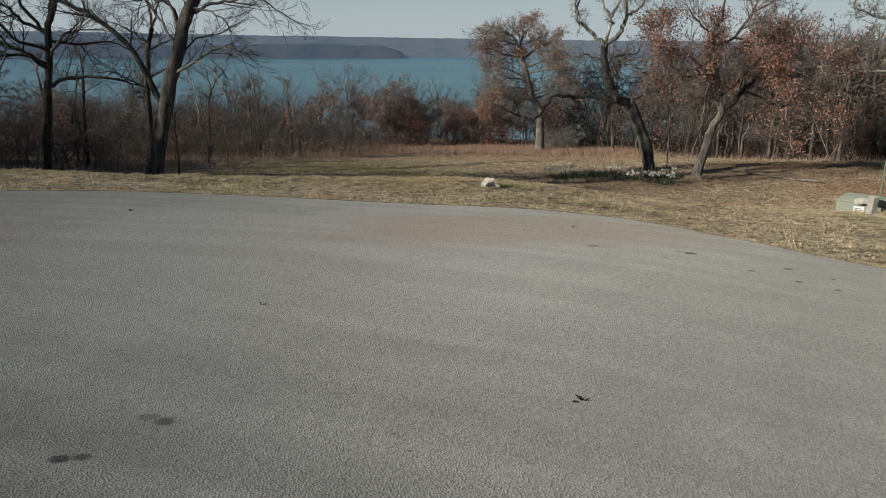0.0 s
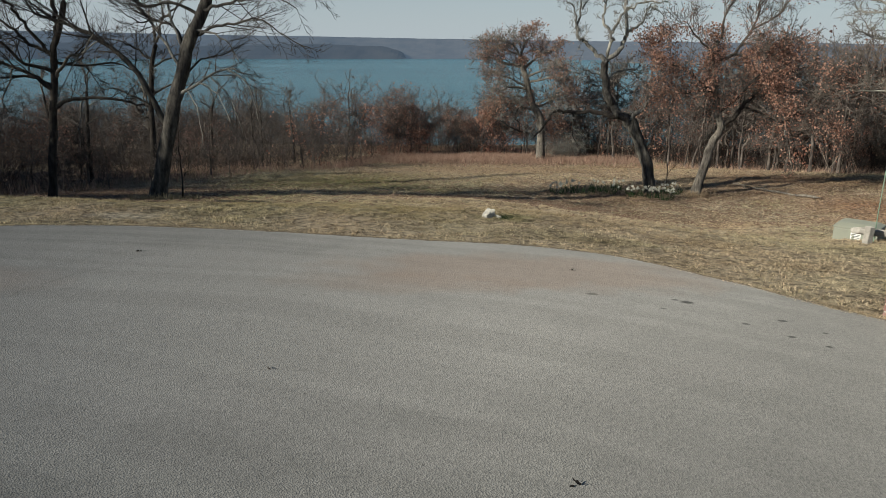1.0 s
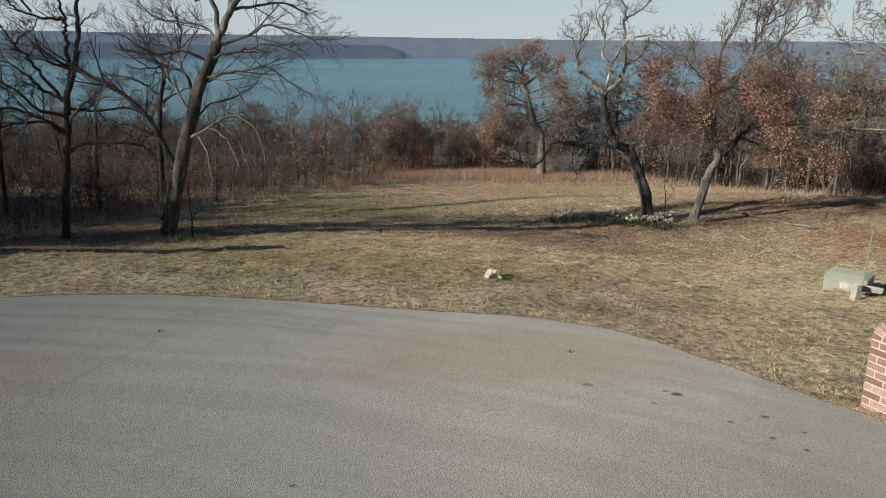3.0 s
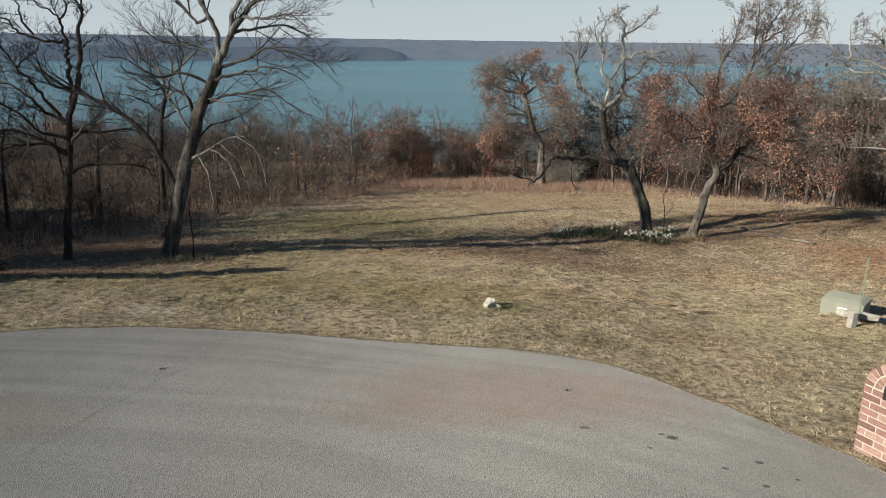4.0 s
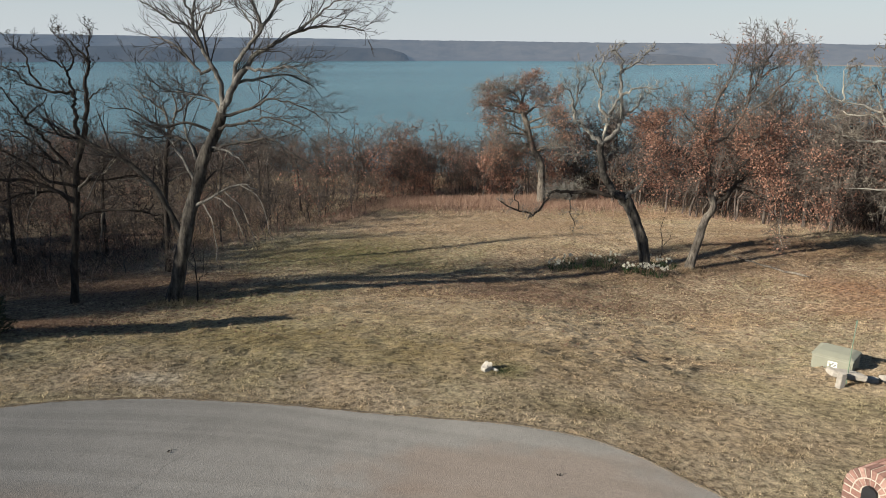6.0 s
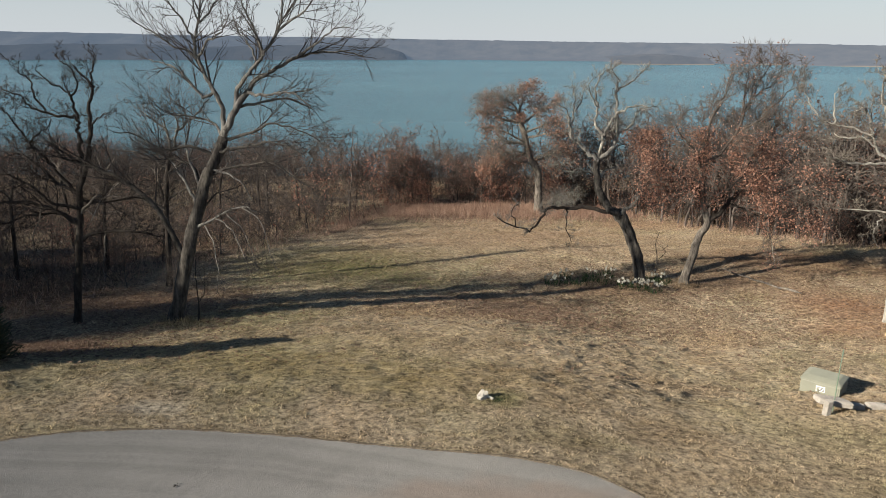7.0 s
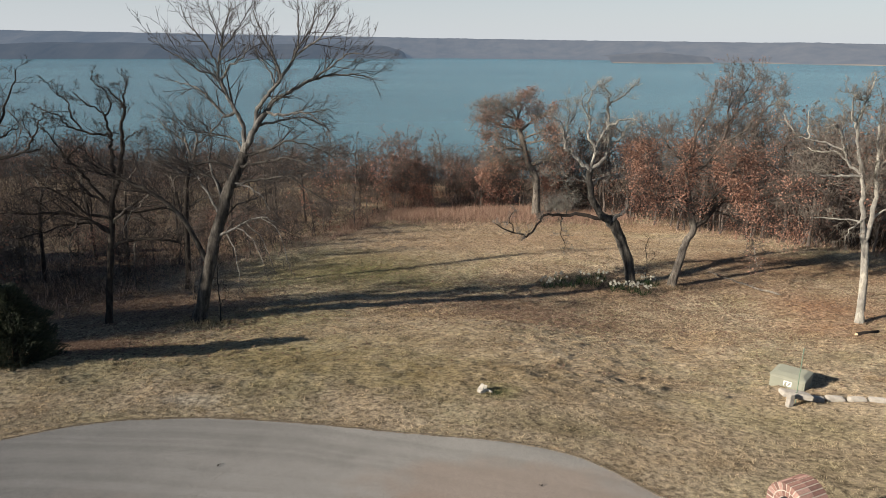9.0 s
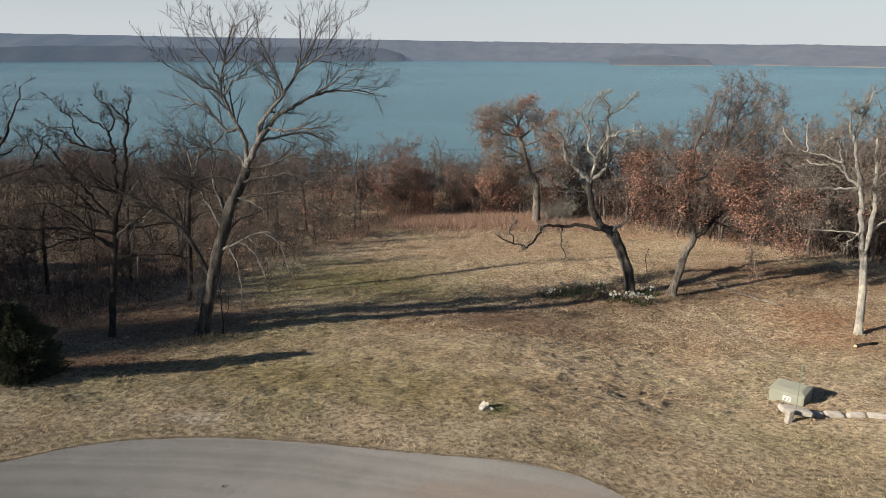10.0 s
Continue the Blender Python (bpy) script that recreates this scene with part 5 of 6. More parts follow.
def withered(count, seed):
    """Leaves still hanging on the low scrub, in clumps."""
    r = np.random.RandomState(seed)
    x, y = along_thicket(5.5, -0.3)(r, count)
    z = r.uniform(0.2, 3.4, count) * (0.8 + 0.3 * lumps(x, y, 3))
    clump = lumps(x, y, 1.5) + 0.6 * lumps(x + z * 0.7, y - z, 0.7) + np.where((x > -5) & (y > 38) & (x < 10), 0.2, np.where(x > 8, -0.3, np.where(x < -8, -1.3, -0.5)))
    k = clump + r.uniform(-0.15, 0.15, count) > 0.3
    x, y, z = x[k], y[k], z[k]
    n = len(x)
    p = np.stack([x, y, height(x, y) + z], -1)
    a = r.normal(0, 1, (n, 3)) - np.array([0, 0, 0.5])
    a /= np.linalg.norm(a, axis=1)[:, None]
    b = np.cross(a, r.normal(0, 1, (n, 3)))
    b /= np.linalg.norm(b, axis=1)[:, None]
    s = r.uniform(0.08, 0.15, n)[:, None]
    return tri_mesh("withered_leaves", np.stack([p, p + a * s * 0.5 + b * s * 0.35, p + a * s, p + a * s * 0.5 - b * s * 0.35], 1).reshape(-1, 3), 4, M_RED)


tagged(new("withered_leaves", withered(170000, 31)), "withered russet leaves hanging in the low scrub", "leaves", kind="stuff")


def litter(count, seed):
    r = np.random.RandomState(seed)
    gx = np.concatenate([r.normal(-9.4, 1.0, count // 3), r.normal(-9.0, 2.2, count // 2), r.normal(2.6, 2.0, count // 3), r.normal(6, 4.5, count), r.normal(13, 3, count // 2), r.uniform(-12, 22, count), r.normal(-10, 2.5, count // 2), r.normal(2, 5, count)])
    gy = np.concatenate([r.normal(15.0, 0.7, count // 3), r.normal(20.0, 1.5, count // 2), r.normal(20.8, 0.9, count // 3), r.normal(24.5, 3, count), r.normal(23, 3, count // 2), r.uniform(14, 48, count), r.normal(19, 4, count // 2), r.normal(45, 2, count)])
    keep = (gy > 13)
    gx, gy = gx[keep], gy[keep]
    n = len(gx)
    z = lawn_z(gx, gy) + 0.03
    s, a, t = r.uniform(0.025, 0.06, n), r.uniform(0, 6.283, n), r.uniform(-0.5, 0.5, n)
    ca, sa = np.cos(a), np.sin(a)
    q = [(1, 0, 1), (0, 0.6, 0.2), (-1, 0, 1), (0, -0.6, -0.1)]
    p = np.stack([np.stack([gx + s * (ca * u - sa * v), gy + s * (sa * u + ca * v), z + s * (k * 0.35 + t * u * 0.5)], -1) for u, v, k in q], 1)
    return tri_mesh("fallen_leaves", p.reshape(-1, 3), 4, M_FALLEN)


tagged(new("fallen_leaves", litter(7000, 8)), "scattered brown fallen oak leaves", "leaves", kind="stuff")


# ---- lawn blades ----
def off_road(x, y):
    ex = np.array([p.x for p in rim if p.y > 3.5])
    ey = np.array([p.y for p in rim if p.y > 3.5])
    o = np.argsort(ex)
    return y > np.interp(x, ex[o], ey[o], left=-5, right=-5)


def near_lawn(r, n):
    x = r.uniform(-13, 13.5, n)
    y = 4.5 + 16 * r.uniform(0, 1, n) ** 0.85
    clump = 0.85 * lumps(x, y, 0.12) + 0.4 * lumps(x, y, 0.4)
    k = off_road(x, y) & (clump + r.uniform(-0.22, 0.22, n) > -0.16) & ((y > 9) | (x > 3) | (x < -7))
    return x[k], y[k]


def far_lawn(r, n):
    x = r.uniform(-12, 20, n)
    y = r.uniform(19, 47, n)
    clump = 0.9 * lumps(x, y, 0.2) + 0.4 * lumps(x, y, 0.8)
    k = clump + r.uniform(-0.25, 0.25, n) > -0.12
    return x[k], y[k]


def rim_fringe(r, n):
    pts = np.array([(p.x, p.y) for p in rim if p.y > 4 and p.x > -12])
    i = r.randint(0, len(pts), n)
    return pts[i, 0] + r.normal(0.02, 0.06, n), pts[i, 1] + np.abs(r.normal(0, 0.08, n)) - 0.03


tagged(new("grass", brush_mesh("grass", 720000, 12, M_BLADE, 0.017, 0.044, 0.018, 1.0, near_lawn, 0.13)), "short tufted straw-coloured winter lawn grass", "grass", kind="stuff")
tagged(new("grass", brush_mesh("grass", 230000, 13, M_BLADE, 0.03, 0.065, 0.028, 0.6, far_lawn, 0.2)), "short straw-coloured winter lawn grass", "grass", kind="stuff")
tagged(new("grass", brush_mesh("grass", 16000, 14, M_BLADE, 0.02, 0.05, 0.009, 1.1, rim_fringe)), "dry grass fringe hanging over the asphalt's edge", "grass", kind="stuff")


tagged(new("grass", brush_mesh("grass", 90, 19, M_GREEN, 0.03, 0.09, 0.012, 0.7, lambda r, n: (r.normal(1.06, 0.08, n), r.normal(11.9, 0.07, n)))), "small tuft of fresh green grass beside the rock", "grass", kind="stuff")

# crumbling soil along the asphalt's edge
ev, ef = [], []
for i, p in enumerate(rim):
    out = (p - CENTRE).normalized()
    wide = 0.03 + 0.05 * (0.5 + noise.noise((p.x * 2.3, p.y * 2.3, 8))) + 0.03 * noise.noise((p.x * 9, p.y * 9, 4))
    for d, lift in ((-0.012, 0.0), (0.0, 0.02), (max(0.02, wide), 0.014), (max(0.02, wide) + 0.05, -0.03)):
        q = p + out * d
        ev.append((q.x, q.y, h(q.x, q.y) + lift))
    j = (i + 1) % len(rim)
    ef += [(4 * i + k, 4 * i + k + 1, 4 * j + k + 1, 4 * j + k) for k in range(3)]
tagged(new("soil_edge", mesh_of("soil_edge", ev, ef, plain_material("dark_soil", (0.16, 0.133, 0.10), 1.0, 0.1, 0, 0.5, 14, 1.0), True)), "dark crumbly soil along the asphalt's edge", "soil", kind="structure")


# ---- cedar at the lawn's edge ----
def cedar(place, seed):
    rng = random.Random(seed)
    root = thing("cedar_bush", "dense dark evergreen cedar bush on the lawn's edge", "bush", place)
    t = Tubes()
    t.add([Vector((0, 0, -0.1)), Vector((0.02, 0, 0.8)), Vector((0, 0.03, 1.6)), Vector((0, 0, 2.0))], [0.07, 0.05, 0.02, 0.005], 7)
    part("trunk", None, None, root, data=t.mesh("trunk", M_BARK))
    out = []
    for _ in range(17000):
        z = 1.98 * rng.random() ** 1.25 + 0.06
        rad = (0.98 * (1 - (z / 2.12) ** 1.7) + 0.06) * (0.72 + 0.45 * noise.noise((z * 3, rng.random() * 0.1, 2)) + 0.28 * rng.random() ** 0.5)
        a = rng.uniform(0, 6.283)
        rad *= 1 + 0.16 * math.sin(5 * a + z * 4) + 0.1 * math.sin(9 * a - z * 7)
        k = rng.random() ** 0.35
        q = Vector((math.cos(a) * rad * k, math.sin(a) * rad * k, z))
        d = Vector((math.cos(a), math.sin(a), rng.uniform(0.1, 1.2))).normalized()
        s = d.cross(Vector((rng.gauss(0, 1), rng.gauss(0, 1), rng.gauss(0, 1)))).normalized()
        ln, w = rng.uniform(0.07, 0.17), rng.uniform(0.012, 0.026)
        out += [q - s * w, q + s * w, q + d * ln]
    part("foliage", None, None, root, data=tri_mesh("foliage", np.array([v[:] for v in out]), 3, M_CEDAR))
    return root


bush = cedar((-9.3, 13.15, h(-9.3, 13.15)), 3)
bush.scale = (0.88, 0.88, 0.82)
# Cedars beyond the left of the view, added only for their shadows.
for x, c, wide, tall in ((-14.2, 18.2, 0.6, 1.75), (-15.5, 22.4, 0.6, 2.8), (-18.0, 23.8, 0.55, 3.2), (-24.0, 34.0, 1.4, 2.4), (-26.0, 38.5, 1.4, 2.6)):
    y = c + 0.547 * x
    shade_cedar = copy_thing(bush, pose(x, y, h(x, y), 0, 0, 70 * x))
    shade_cedar.scale = (wide, wide, tall)
    tagged(shade_cedar, "tall dense evergreen cedar out of view, added to cast shade", "tree")


# ---- daffodils round the leaning oak ----
def daffodils(place, size, flowers, seed, petal=M_PETAL):
    rng = random.Random(seed)
    root = thing("daffodil_clump", "clump of yellow daffodils by the thicket" if petal is M_YELLOW else "clump of white daffodils with green leaves" if flowers else "clump of green daffodil leaves not in flower", "flowers", place, group="daffodil clumps round the oak")
    blades, petals = [], []
    for _ in range(int(90 * size)):
        a, k = rng.uniform(0, 6.283), size * 0.5 * rng.random() ** 0.5
        q = Vector((math.cos(a) * k, math.sin(a) * k, -0.02))
        d = Vector((math.cos(a) * 0.35 + rng.gauss(0, 0.25), math.sin(a) * 0.35 + rng.gauss(0, 0.25), 1)).normalized()
        s = Vector((rng.gauss(0, 1), rng.gauss(0, 1), 0)).normalized() * 0.014
        blades += [q - s, q + s, q + d * rng.uniform(0.2, 0.36)]
    for _ in range(flowers):
        a, k = rng.uniform(0, 6.283), size * 0.55 * rng.random() ** 0.5
        c = Vector((math.cos(a) * k, math.sin(a) * k, rng.uniform(0.26, 0.38)))
        n = Vector((rng.gauss(-0.4, 0.6), rng.gauss(-0.7, 0.5), rng.gauss(0.3, 0.3))).normalized()
        u = n.orthogonal().normalized()
        v = n.cross(u)
        for j in range(6):
            w0, w1, w2 = (j - 0.45) * 1.047, j * 1.047, (j + 0.45) * 1.047
            petals += [c, c + (u * math.cos(w0) + v * math.sin(w0)) * 0.03, c + (u * math.cos(w1) + v * math.sin(w1)) * 0.062 + n * 0.008, c + (u * math.cos(w2) + v * math.sin(w2)) * 0.03]
    part("leaf_tuft", None, None, root, data=tri_mesh("leaf_tuft", np.array([v[:] for v in blades]), 3, M_GREEN))
    if petals:
        part("blossom", None, None, root, "open daffodil flowers", tri_mesh("blossom", np.array([v[:] for v in petals]), 4, petal))
    return root


for i, (x, y, s, f) in enumerate(((3.95, 25.0, 0.55, 18), (4.5, 25.9, 0.5, 7), (5.0, 25.2, 0.55, 0), (5.5, 26.1, 0.5, 6), (5.9, 25.4, 0.6, 3), (6.2, 26.3, 0.6, 9), (6.65, 25.2, 0.6, 0),
                                  (6.5, 24.8, 0.45, 12), (7.05, 24.75, 0.55, 22), (7.5, 24.55, 0.5, 18), (7.8, 25.9, 0.55, 8), (8.2, 25.6, 0.5, 5), (4.6, 25.2, 0.5, 2), (5.4, 25.6, 0.5, 0))):
    daffodils((x, y, h(x, y)), s, f, 300 + i)
for i, (x, y, f, petal) in enumerate(((18.2, 45.0, 26, M_YELLOW), (19.7, 46.0, 16, M_PETAL), (22.5, 41.4, 10, M_YELLOW), (21.1, 49.7, 12, M_PETAL))):
    daffodils((x, y, h(x, y)), 0.6, f, 330 + i, petal)


# ---- stones ----
def boulder(name, label, place, size, seed, turn=0, tilt=(0, 0), category="stone", group="", rough=0.2, mat=None):
    bm = bmesh.new()
    bmesh.ops.create_cube(bm, size=2)
    bmesh.ops.subdivide_edges(bm, edges=bm.edges[:], cuts=4, use_grid_fill=True)
    for v in bm.verts:
        c = v.co.copy()
        k = max(abs(c.x), abs(c.y), abs(c.z))
        v.co = c.lerp(c.normalized() * k * 1.15, 0.42)
        v.co *= 1 + rough * noise.noise(v.co * 0.9 + Vector((seed * 3.1, seed, 0))) + 0.4 * rough * noise.noise(v.co * 2.6 + Vector((0, seed * 2.3, 1)))
        v.co = Vector((v.co.x * size[0] / 2, v.co.y * size[1] / 2, v.co.z * size[2] / 2))
    for f in bm.faces:
        f.smooth = seed % 2 == 0
    ob = part(name, bm, mat or M_STONE)
    ob.matrix_world = pose(*place, tilt[0], tilt[1], turn)
    return tagged(ob, label, category, group)


z0 = h(0.79, 12.15)
boulder("rock", "pale limestone rock lying on the lawn", (0.78, 11.95, z0 + 0.04), (0.18, 0.15, 0.20), 9, 35, (12, -14), rough=0.45, mat=M_WHITE)
boulder("rock", "small white stone beside a larger rock", (0.93, 11.93, h(0.93, 11.93) + 0.02), (0.12, 0.06, 0.07), 4, -30, (0, 10), rough=0.3, mat=M_WHITE)
up = part("upright_stone", box_bm(-0.06, 0.06, -0.055, 0.055, -0.12, 0.29, 0.012), M_STONE)
up.matrix_world = pose(7.22, 12.36, h(7.22, 12.36), 2, 3, 20)
tagged(up, "squared white limestone block standing on end", "stone")
boulder("flat_stone", "flat weathered stone slab leaning on the border", (7.52, 12.72, h(7.52, 12.72) + 0.17), (0.62, 0.5, 0.12), 7, -15, (-14, 4), group="stones of the border", rough=0.14)
for i, (x, y, w) in enumerate(((8.0, 12.78, 0.36), (8.42, 12.8, 0.44), (8.86, 12.74, 0.40), (9.3, 12.66, 0.46), (9.78, 12.55, 0.44), (10.25, 12.42, 0.46), (10.7, 12.26, 0.42))):
    boulder("flat_stone", "flat pale stone in a row edging the lawn", (x, y, h(x, y) + 0.045), (w * 0.92, 0.17, 0.10), 11 + i, -6 - 4 * i + (i % 3) * 6, ((i % 2) * 4 - 2, 3 - i % 4), group="stones of the border", rough=0.14)


# ---- transformer cabinet and marker rod ----
def cabinet():
    x, y = 8.2, 14.32
    root = thing("transformer_cabinet", "sage-green metal utility transformer cabinet on a low pad", "utility box", (x, y, h(x, y) - 0.06), -41)
    root.scale = (0.88, 0.92, 1.0)
    part("pad", box_bm(-0.45, 0.45, -0.36, 0.38, -0.12, 0.035, 0.01), M_MORTAR, root, "grey concrete pad")
    part("body", box_bm(-0.44, 0.44, -0.34, 0.36, 0.035, 0.33, 0.015), M_BOX, root)
    bm = bmesh.new()
    pts = [(-0.455, -0.365, 0.33), (0.455, -0.365, 0.33), (0.455, 0.38, 0.33), (-0.455, 0.38, 0.33), (-0.455, -0.365, 0.37), (0.455, -0.365, 0.37), (0.455, 0.38, 0.37), (-0.455, 0.38, 0.37),
           (-0.33, -0.20, 0.425), (0.33, -0.20, 0.425), (0.33, 0.28, 0.425), (-0.33, 0.28, 0.425)]
    vs = [bm.verts.new(p) for p in pts]
    for f in ((3, 2, 1, 0), (0, 1, 5, 4), (1, 2, 6, 5), (2, 3, 7, 6), (3, 0, 4, 7), (4, 5, 9, 8), (5, 6, 10, 9), (6, 7, 11, 10), (7, 4, 8, 11), (8, 9, 10, 11)):
        bm.faces.new([vs[i] for i in f])
    bmesh.ops.bevel(bm, geom=bm.edges[:], offset=0.012, segments=2, affect="EDGES")
    part("lid", bm, M_BOX, root)
    part("front_panel", box_bm(-0.40, 0.40, -0.352, -0.338, 0.06, 0.315, 0.004), M_BOX, root)
    for u, w in ((-0.08, 0.2),):
        sticker = part("warning_label", box_bm(u, u + w, -0.358, -0.351, 0.15, 0.27), M_SIDE, root, "white warning label with illegible print")
        for j in range(3):
            part("print_bar", box_bm(u + 0.015, u + w - 0.015, -0.361, -0.3578, 0.17 + 0.03 * j, 0.182 + 0.03 * j), M_BLACK, sticker)
    part("latch", box_bm(-0.05, -0.01, -0.372, -0.35, 0.13, 0.22, 0.005), M_BOX, root)
    rod = thing("marker_rod", "thin green fibreglass utility marker rod", "marker post", (7.46, 12.58, h(7.46, 12.58)))
    t = Tubes()
    t.add([Vector((0, 0, -0.15)), Vector((0.005, 0, 0.6)), Vector((0.02, 0, 1.27)), Vector((0.02, 0, 1.275))], [0.010, 0.009, 0.008, 0.002], 8)
    part("rod", None, None, rod, data=t.mesh("rod", M_ROD))
    t = Tubes()
    t.add([Vector((0.018, 0, 1.14)), Vector((0.02, 0, 1.25)), Vector((0.02, 0, 1.252))], [0.013, 0.013, 0.002], 8)
    part("cap", None, None, rod, data=t.mesh("cap", M_ROD))


cabinet()

# fallen branch, log
rng = random.Random(9)
fb = thing("fallen_branch", "long dead branch lying on the grass", "branch", (10.8, 27.3, h(10.8, 27.3)))
t, tips = Tubes(), []
path = [Vector((0.145 * k + rng.uniform(-0.06, 0.06), -0.32 * k, h(10.8 + 0.145 * k, 27.3 - 0.32 * k) - h(10.8, 27.3) + 0.06 + rng.uniform(0, 0.06))) for k in range(12)]
t.add(path, [0.012 + 0.003 * k for k in range(12)], 6)
part("stem", None, None, fb, data=t.mesh("stem", M_LIMB))
t = Tubes()
sprout(rng, t, tips, path[:8], 0.02, 0.012, 0, 0.6, dict(SAPLING, lift=0.25), 0.0)
part("side_branches", None, None, fb, data=t.mesh("side_branches", M_LIMB))
lg = thing("log", "short sawn log with a pale cut end", "log", (12.55, 19.25, h(12.55, 19.25) + 0.045), 20)
t = Tubes()
t.add([Vector((0.0, 0, 0)), Vector((0.35, 0.02, 0.0)), Vector((0.9, 0.0, -0.03)), Vector((0.905, 0, -0.03))], [0.06, 0.055, 0.05, 0.005], 12)
part("bark", None, None, lg, data=t.mesh("bark", M_BARK))
bm = bmesh.new()
bmesh.ops.create_cone(bm, segments=14, radius1=0.057, radius2=0.057, depth=0.012, cap_ends=True)
bmesh.ops.rotate(bm, verts=bm.verts, matrix=Matrix.Rotation(radians(90), 3, "Y"))
bmesh.ops.translate(bm, verts=bm.verts, vec=(-0.004, 0, 0))
part("cut_end", bm, plain_material("cut_wood", (0.55, 0.42, 0.27), 0.8, 0.2, 0, 0.2, 30, 0.3), lg, "pale cut end")


# ---- cracks and crumbs on the asphalt ----
def crack(points, seed):
    rng = random.Random(seed)
    v, f = [], []
    fine = []
    for a, b in zip(points, points[1:]):
        for k in range(8):
            fine.append(Vector(a).lerp(Vector(b), k / 8) + Vector((rng.uniform(-0.03, 0.03), rng.uniform(-0.03, 0.03))))
    for i, p in enumerate(fine):
        w = rng.uniform(0.0008, 0.0026)
        v += [(p.x - w, p.y, h(p.x, p.y) + 0.0255), (p.x + w, p.y, h(p.x, p.y) + 0.0255)]
        if i:
            f.append((2 * i - 2, 2 * i - 1, 2 * i + 1, 2 * i))
    part("crack", None, None, road, data=mesh_of("crack", v, f, M_CRACK))


crack([(-4.6, 5.0), (-4.04, 6.36), (-3.75, 7.4), (-3.28, 8.87), (-3.1, 9.3)], 1)
crack([(-6.9, 5.6), (-5.6, 6.0), (-4.4, 6.2)], 2)
def curled_leaf(x, y, size, seed):
    rng = random.Random(seed)
    out = []
    for _ in range(7):
        q = Vector((rng.gauss(0, size * 0.35), rng.gauss(0, size * 0.25), rng.uniform(0.002, size * 0.2)))
        a = Vector((rng.gauss(0, 1), rng.gauss(0, 0.6), rng.uniform(0, 0.8))).normalized() * size * rng.uniform(0.3, 0.7)
        b = a.cross(Vector((rng.gauss(0, 0.5), rng.gauss(0, 0.5), 1))).normalized() * size * rng.uniform(0.12, 0.3)
        out += [q, q + a * 0.5 + b, q + a, q + a * 0.4 - b]
    ob = new("dead_leaf", tri_mesh("dead_leaf", np.array([v[:] for v in out]), 4, M_DEAD))
    ob.matrix_world = pose(x, y, h(x, y) + 0.024, 0, 0, 40 * seed)
    tagged(ob, "curled dark dead leaf lying on the asphalt", "leaf")


curled_leaf(0.76, 3.78, 0.055, 1)
curled_leaf(-3.55, 8.7, 0.05, 2)
curled_leaf(1.5, 8.35, 0.05, 3)
curled_leaf(-1.20, 5.24, 0.03, 4)


# ---- brick mailbox ----
def wedge(r0, r1, a0, a1, y0, y1, cx, cz):
    """A brick between two radii and two angles of an arch."""
    out = []
    for y in (y0, y1):
        for r, a in ((r0, a0), (r1, a0), (r1, a1), (r0, a1)):
            out.append((cx - r * math.cos(a), y, cz + r * math.sin(a)))
    faces = [(0, 1, 2, 3), (7, 6, 5, 4), (0, 4, 5, 1), (1, 5, 6, 2), (2, 6, 7, 3), (3, 7, 4, 0)]
    me = mesh_of("brick", out, faces, M_BRICK)
    return me


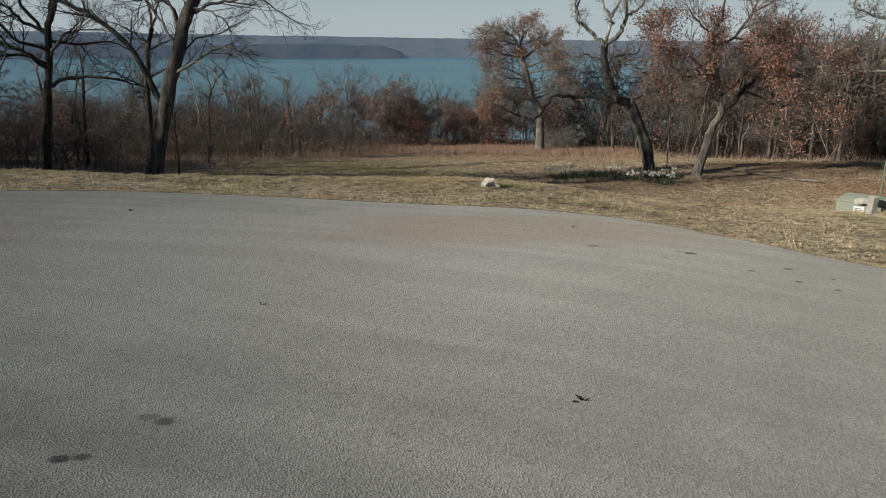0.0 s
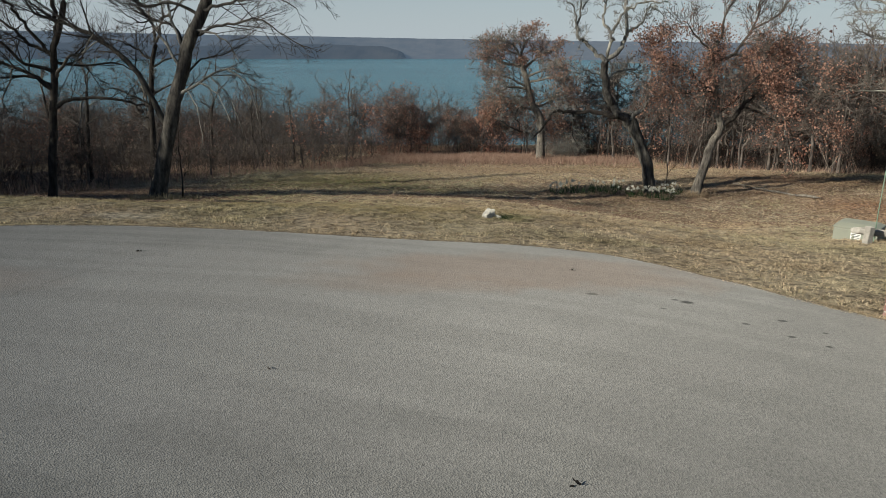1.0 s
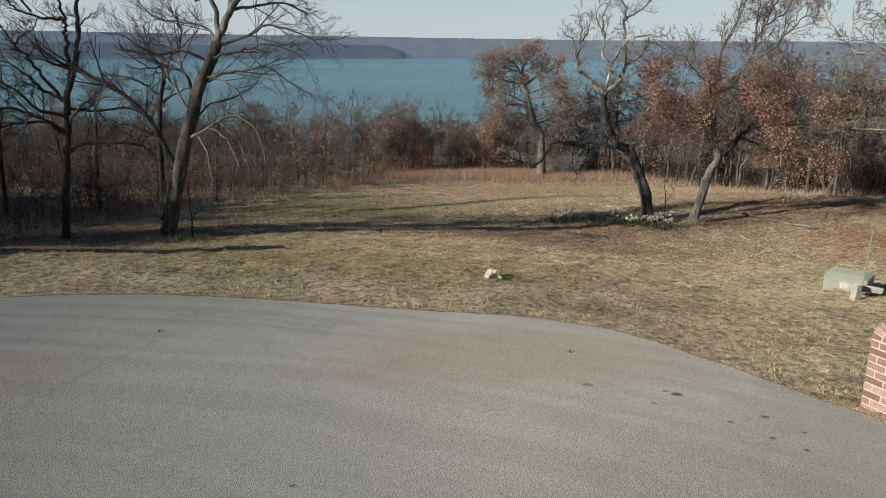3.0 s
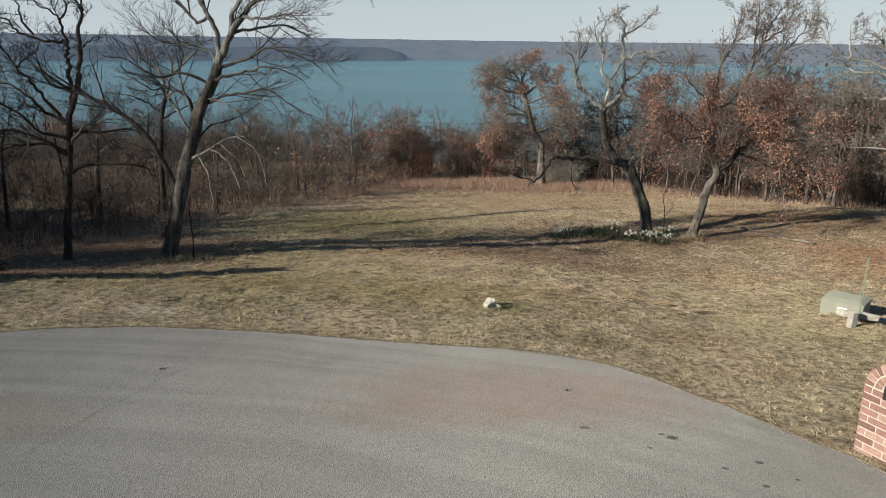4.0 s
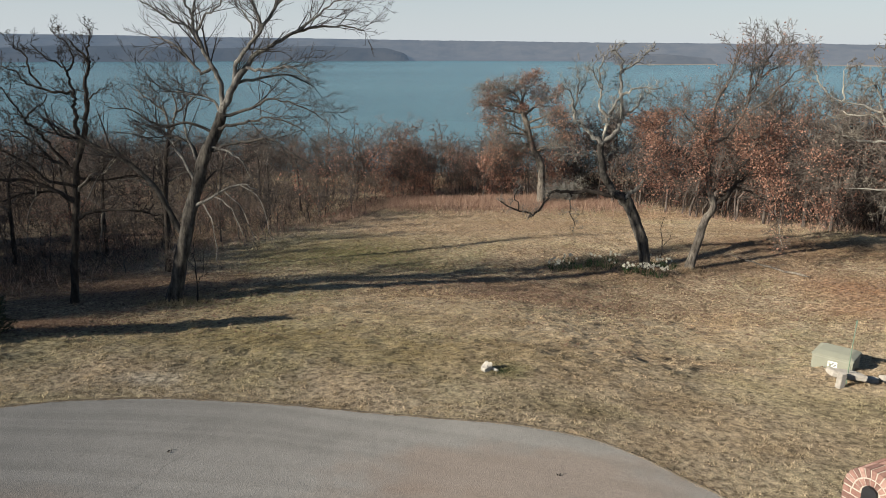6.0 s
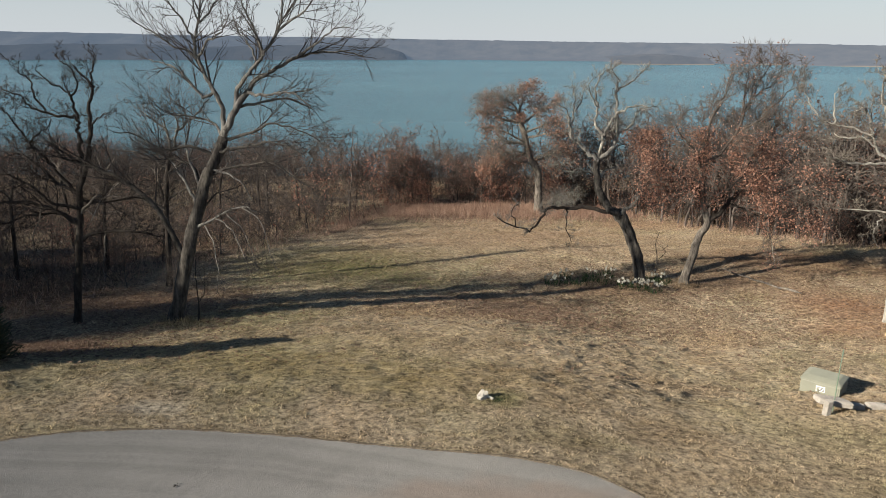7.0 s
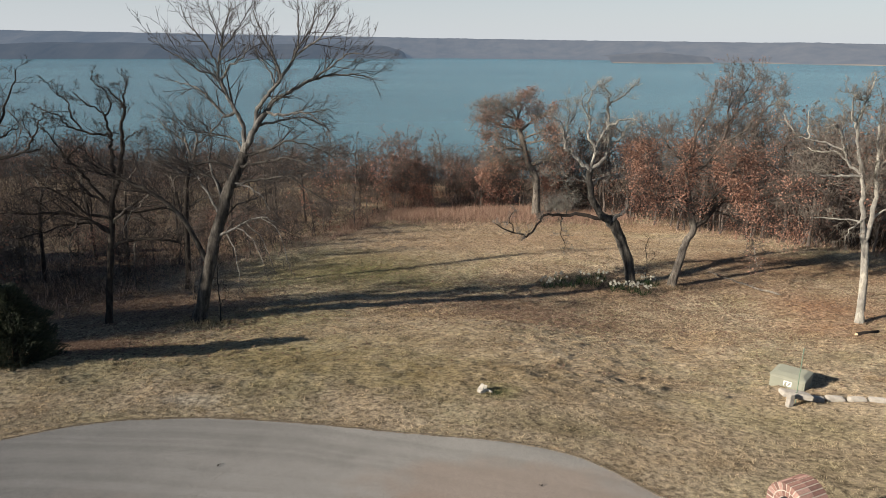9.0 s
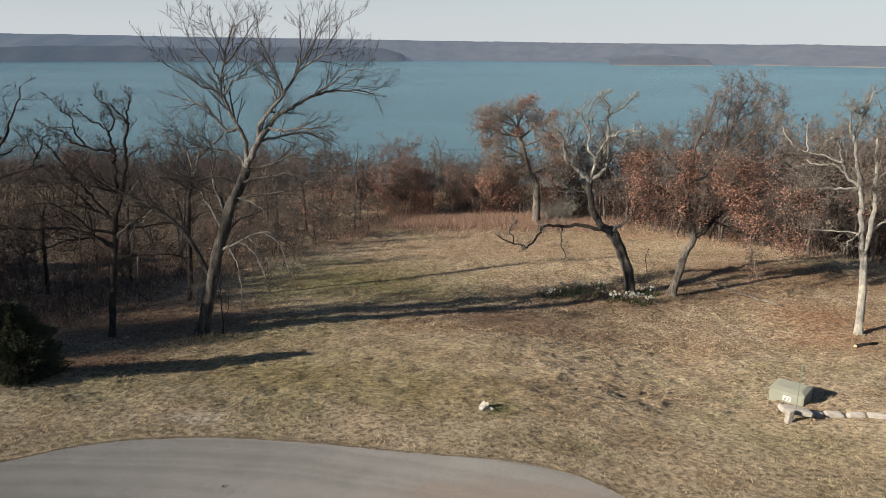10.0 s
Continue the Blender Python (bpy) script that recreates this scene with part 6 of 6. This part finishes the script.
def mailbox():
    W, D, C, J = 0.62, 0.45, 0.0795, 0.015
    N = 10
    Z = N * C
    turn = math.degrees(math.atan2(-0.90, 0.43))
    x, y = 4.40, 7.20
    root = thing("brick_mailbox", "red brick mailbox pillar with an arched brick top", "mailbox", (x, y, h(x, y) - 0.03), turn)
    bm = bmesh.new()
    ring = [(0.006, -0.02), (W - 0.006, -0.02), (W - 0.006, Z)] + [(W / 2 + (W / 2 - 0.008) * math.cos(a * math.pi / 20), Z + (W / 2 - 0.008) * math.sin(a * math.pi / 20)) for a in range(1, 20)] + [(0.006, Z)]
    fr = [bm.verts.new((u, 0.006, z)) for u, z in ring]
    bk = [bm.verts.new((u, D - 0.006, z)) for u, z in ring]
    bm.faces.new(fr)
    bm.faces.new(bk[::-1])
    for i in range(len(ring)):
        j = (i + 1) % len(ring)
        bm.faces.new((fr[j], fr[i], bk[i], bk[j]))
    core = part("core", bm, M_MORTAR, root, "pale mortar joints")
    cache = {}

    def brick(u0, u1, v0, v1, z0, z1):
        key = tuple(round(k, 4) for k in (u1 - u0, v1 - v0, z1 - z0))
        if key not in cache:
            bm = box_bm(0, u1 - u0, 0, v1 - v0, 0, z1 - z0, 0.004)
            cache[key] = bpy.data.meshes.new("brick")
            bm.to_mesh(cache[key])
            bm.free()
            cache[key].materials.append(M_BRICK)
        ob = part("brick", None, None, root, data=cache[key])
        ob.location = (u0, v0, z0)

    L, T = 0.2, 0.09
    for c in range(N):
        z0, z1 = c * C, (c + 1) * C - J
        cuts = [0, 0.205, 0.415, W] if c % 2 == 0 else [0, 0.1, 0.31, 0.52, W]
        side = [T + J, D - T] if c % 2 == 0 else [T + J, 0.2, D - T]
        for a, b in zip(cuts, cuts[1:]):
            brick(a, b - (J if b < W else 0), 0, T, z0, z1)
            brick(a, b - (J if b < W else 0), D - T, D, z0, z1)
        for a, b in zip(side, side[1:]):
            brick(0, T, a, b - J, z0, z1)
            brick(W - T, W, a, b - J, z0, z1)
    R = W / 2
    n = 13
    for k in range(n):
        a0, a1 = math.pi * k / n + 0.028, math.pi * (k + 1) / n - 0.028
        for v0, v1 in ((0, D / 2 - J / 2), (D / 2 + J / 2, D)):
            part("brick", None, None, root, data=wedge(R - 0.1, R, a0, a1, v0, v1, W / 2, Z))
    n = 9
    for k in range(n):
        a0, a1 = math.pi * k / n + 0.035, math.pi * (k + 1) / n - 0.035
        part("brick", None, None, root, data=wedge(R - 0.185, R - 0.116, a0, a1, 0.0, 0.09, W / 2, Z))
    # arched black door, its rim and the flag
    bm = bmesh.new()
    r = 0.08
    prof = [(W / 2 - r, Z - 0.07), (W / 2 + r, Z - 0.07)] + [(W / 2 + r * math.cos(a * math.pi / 12), Z + 0.05 + r * math.sin(a * math.pi / 12)) for a in range(13)]
    f0 = [bm.verts.new((u, -0.03, z)) for u, z in prof]
    f1 = [bm.verts.new((u, 0.02, z)) for u, z in prof]
    bm.faces.new(f0)
    bm.faces.new(f1[::-1])
    for i in range(len(prof)):
        j = (i + 1) % len(prof)
        bm.faces.new((f0[j], f0[i], f1[i], f1[j]))
    door = part("door", bm, M_BLACK, root, "black metal arched mailbox door")
    part("pull_tab", box_bm(W / 2 - 0.02, W / 2 + 0.02, -0.05, -0.028, Z + 0.115, Z + 0.135, 0.003), M_BLACK, door)
    part("flag", box_bm(W / 2 + 0.088, W / 2 + 0.1, -0.045, -0.005, Z - 0.1, Z + 0.04, 0.002), plain_material("red_flag", (0.05, 0.014, 0.012), 0.5), root, "red signal flag")


mailbox()
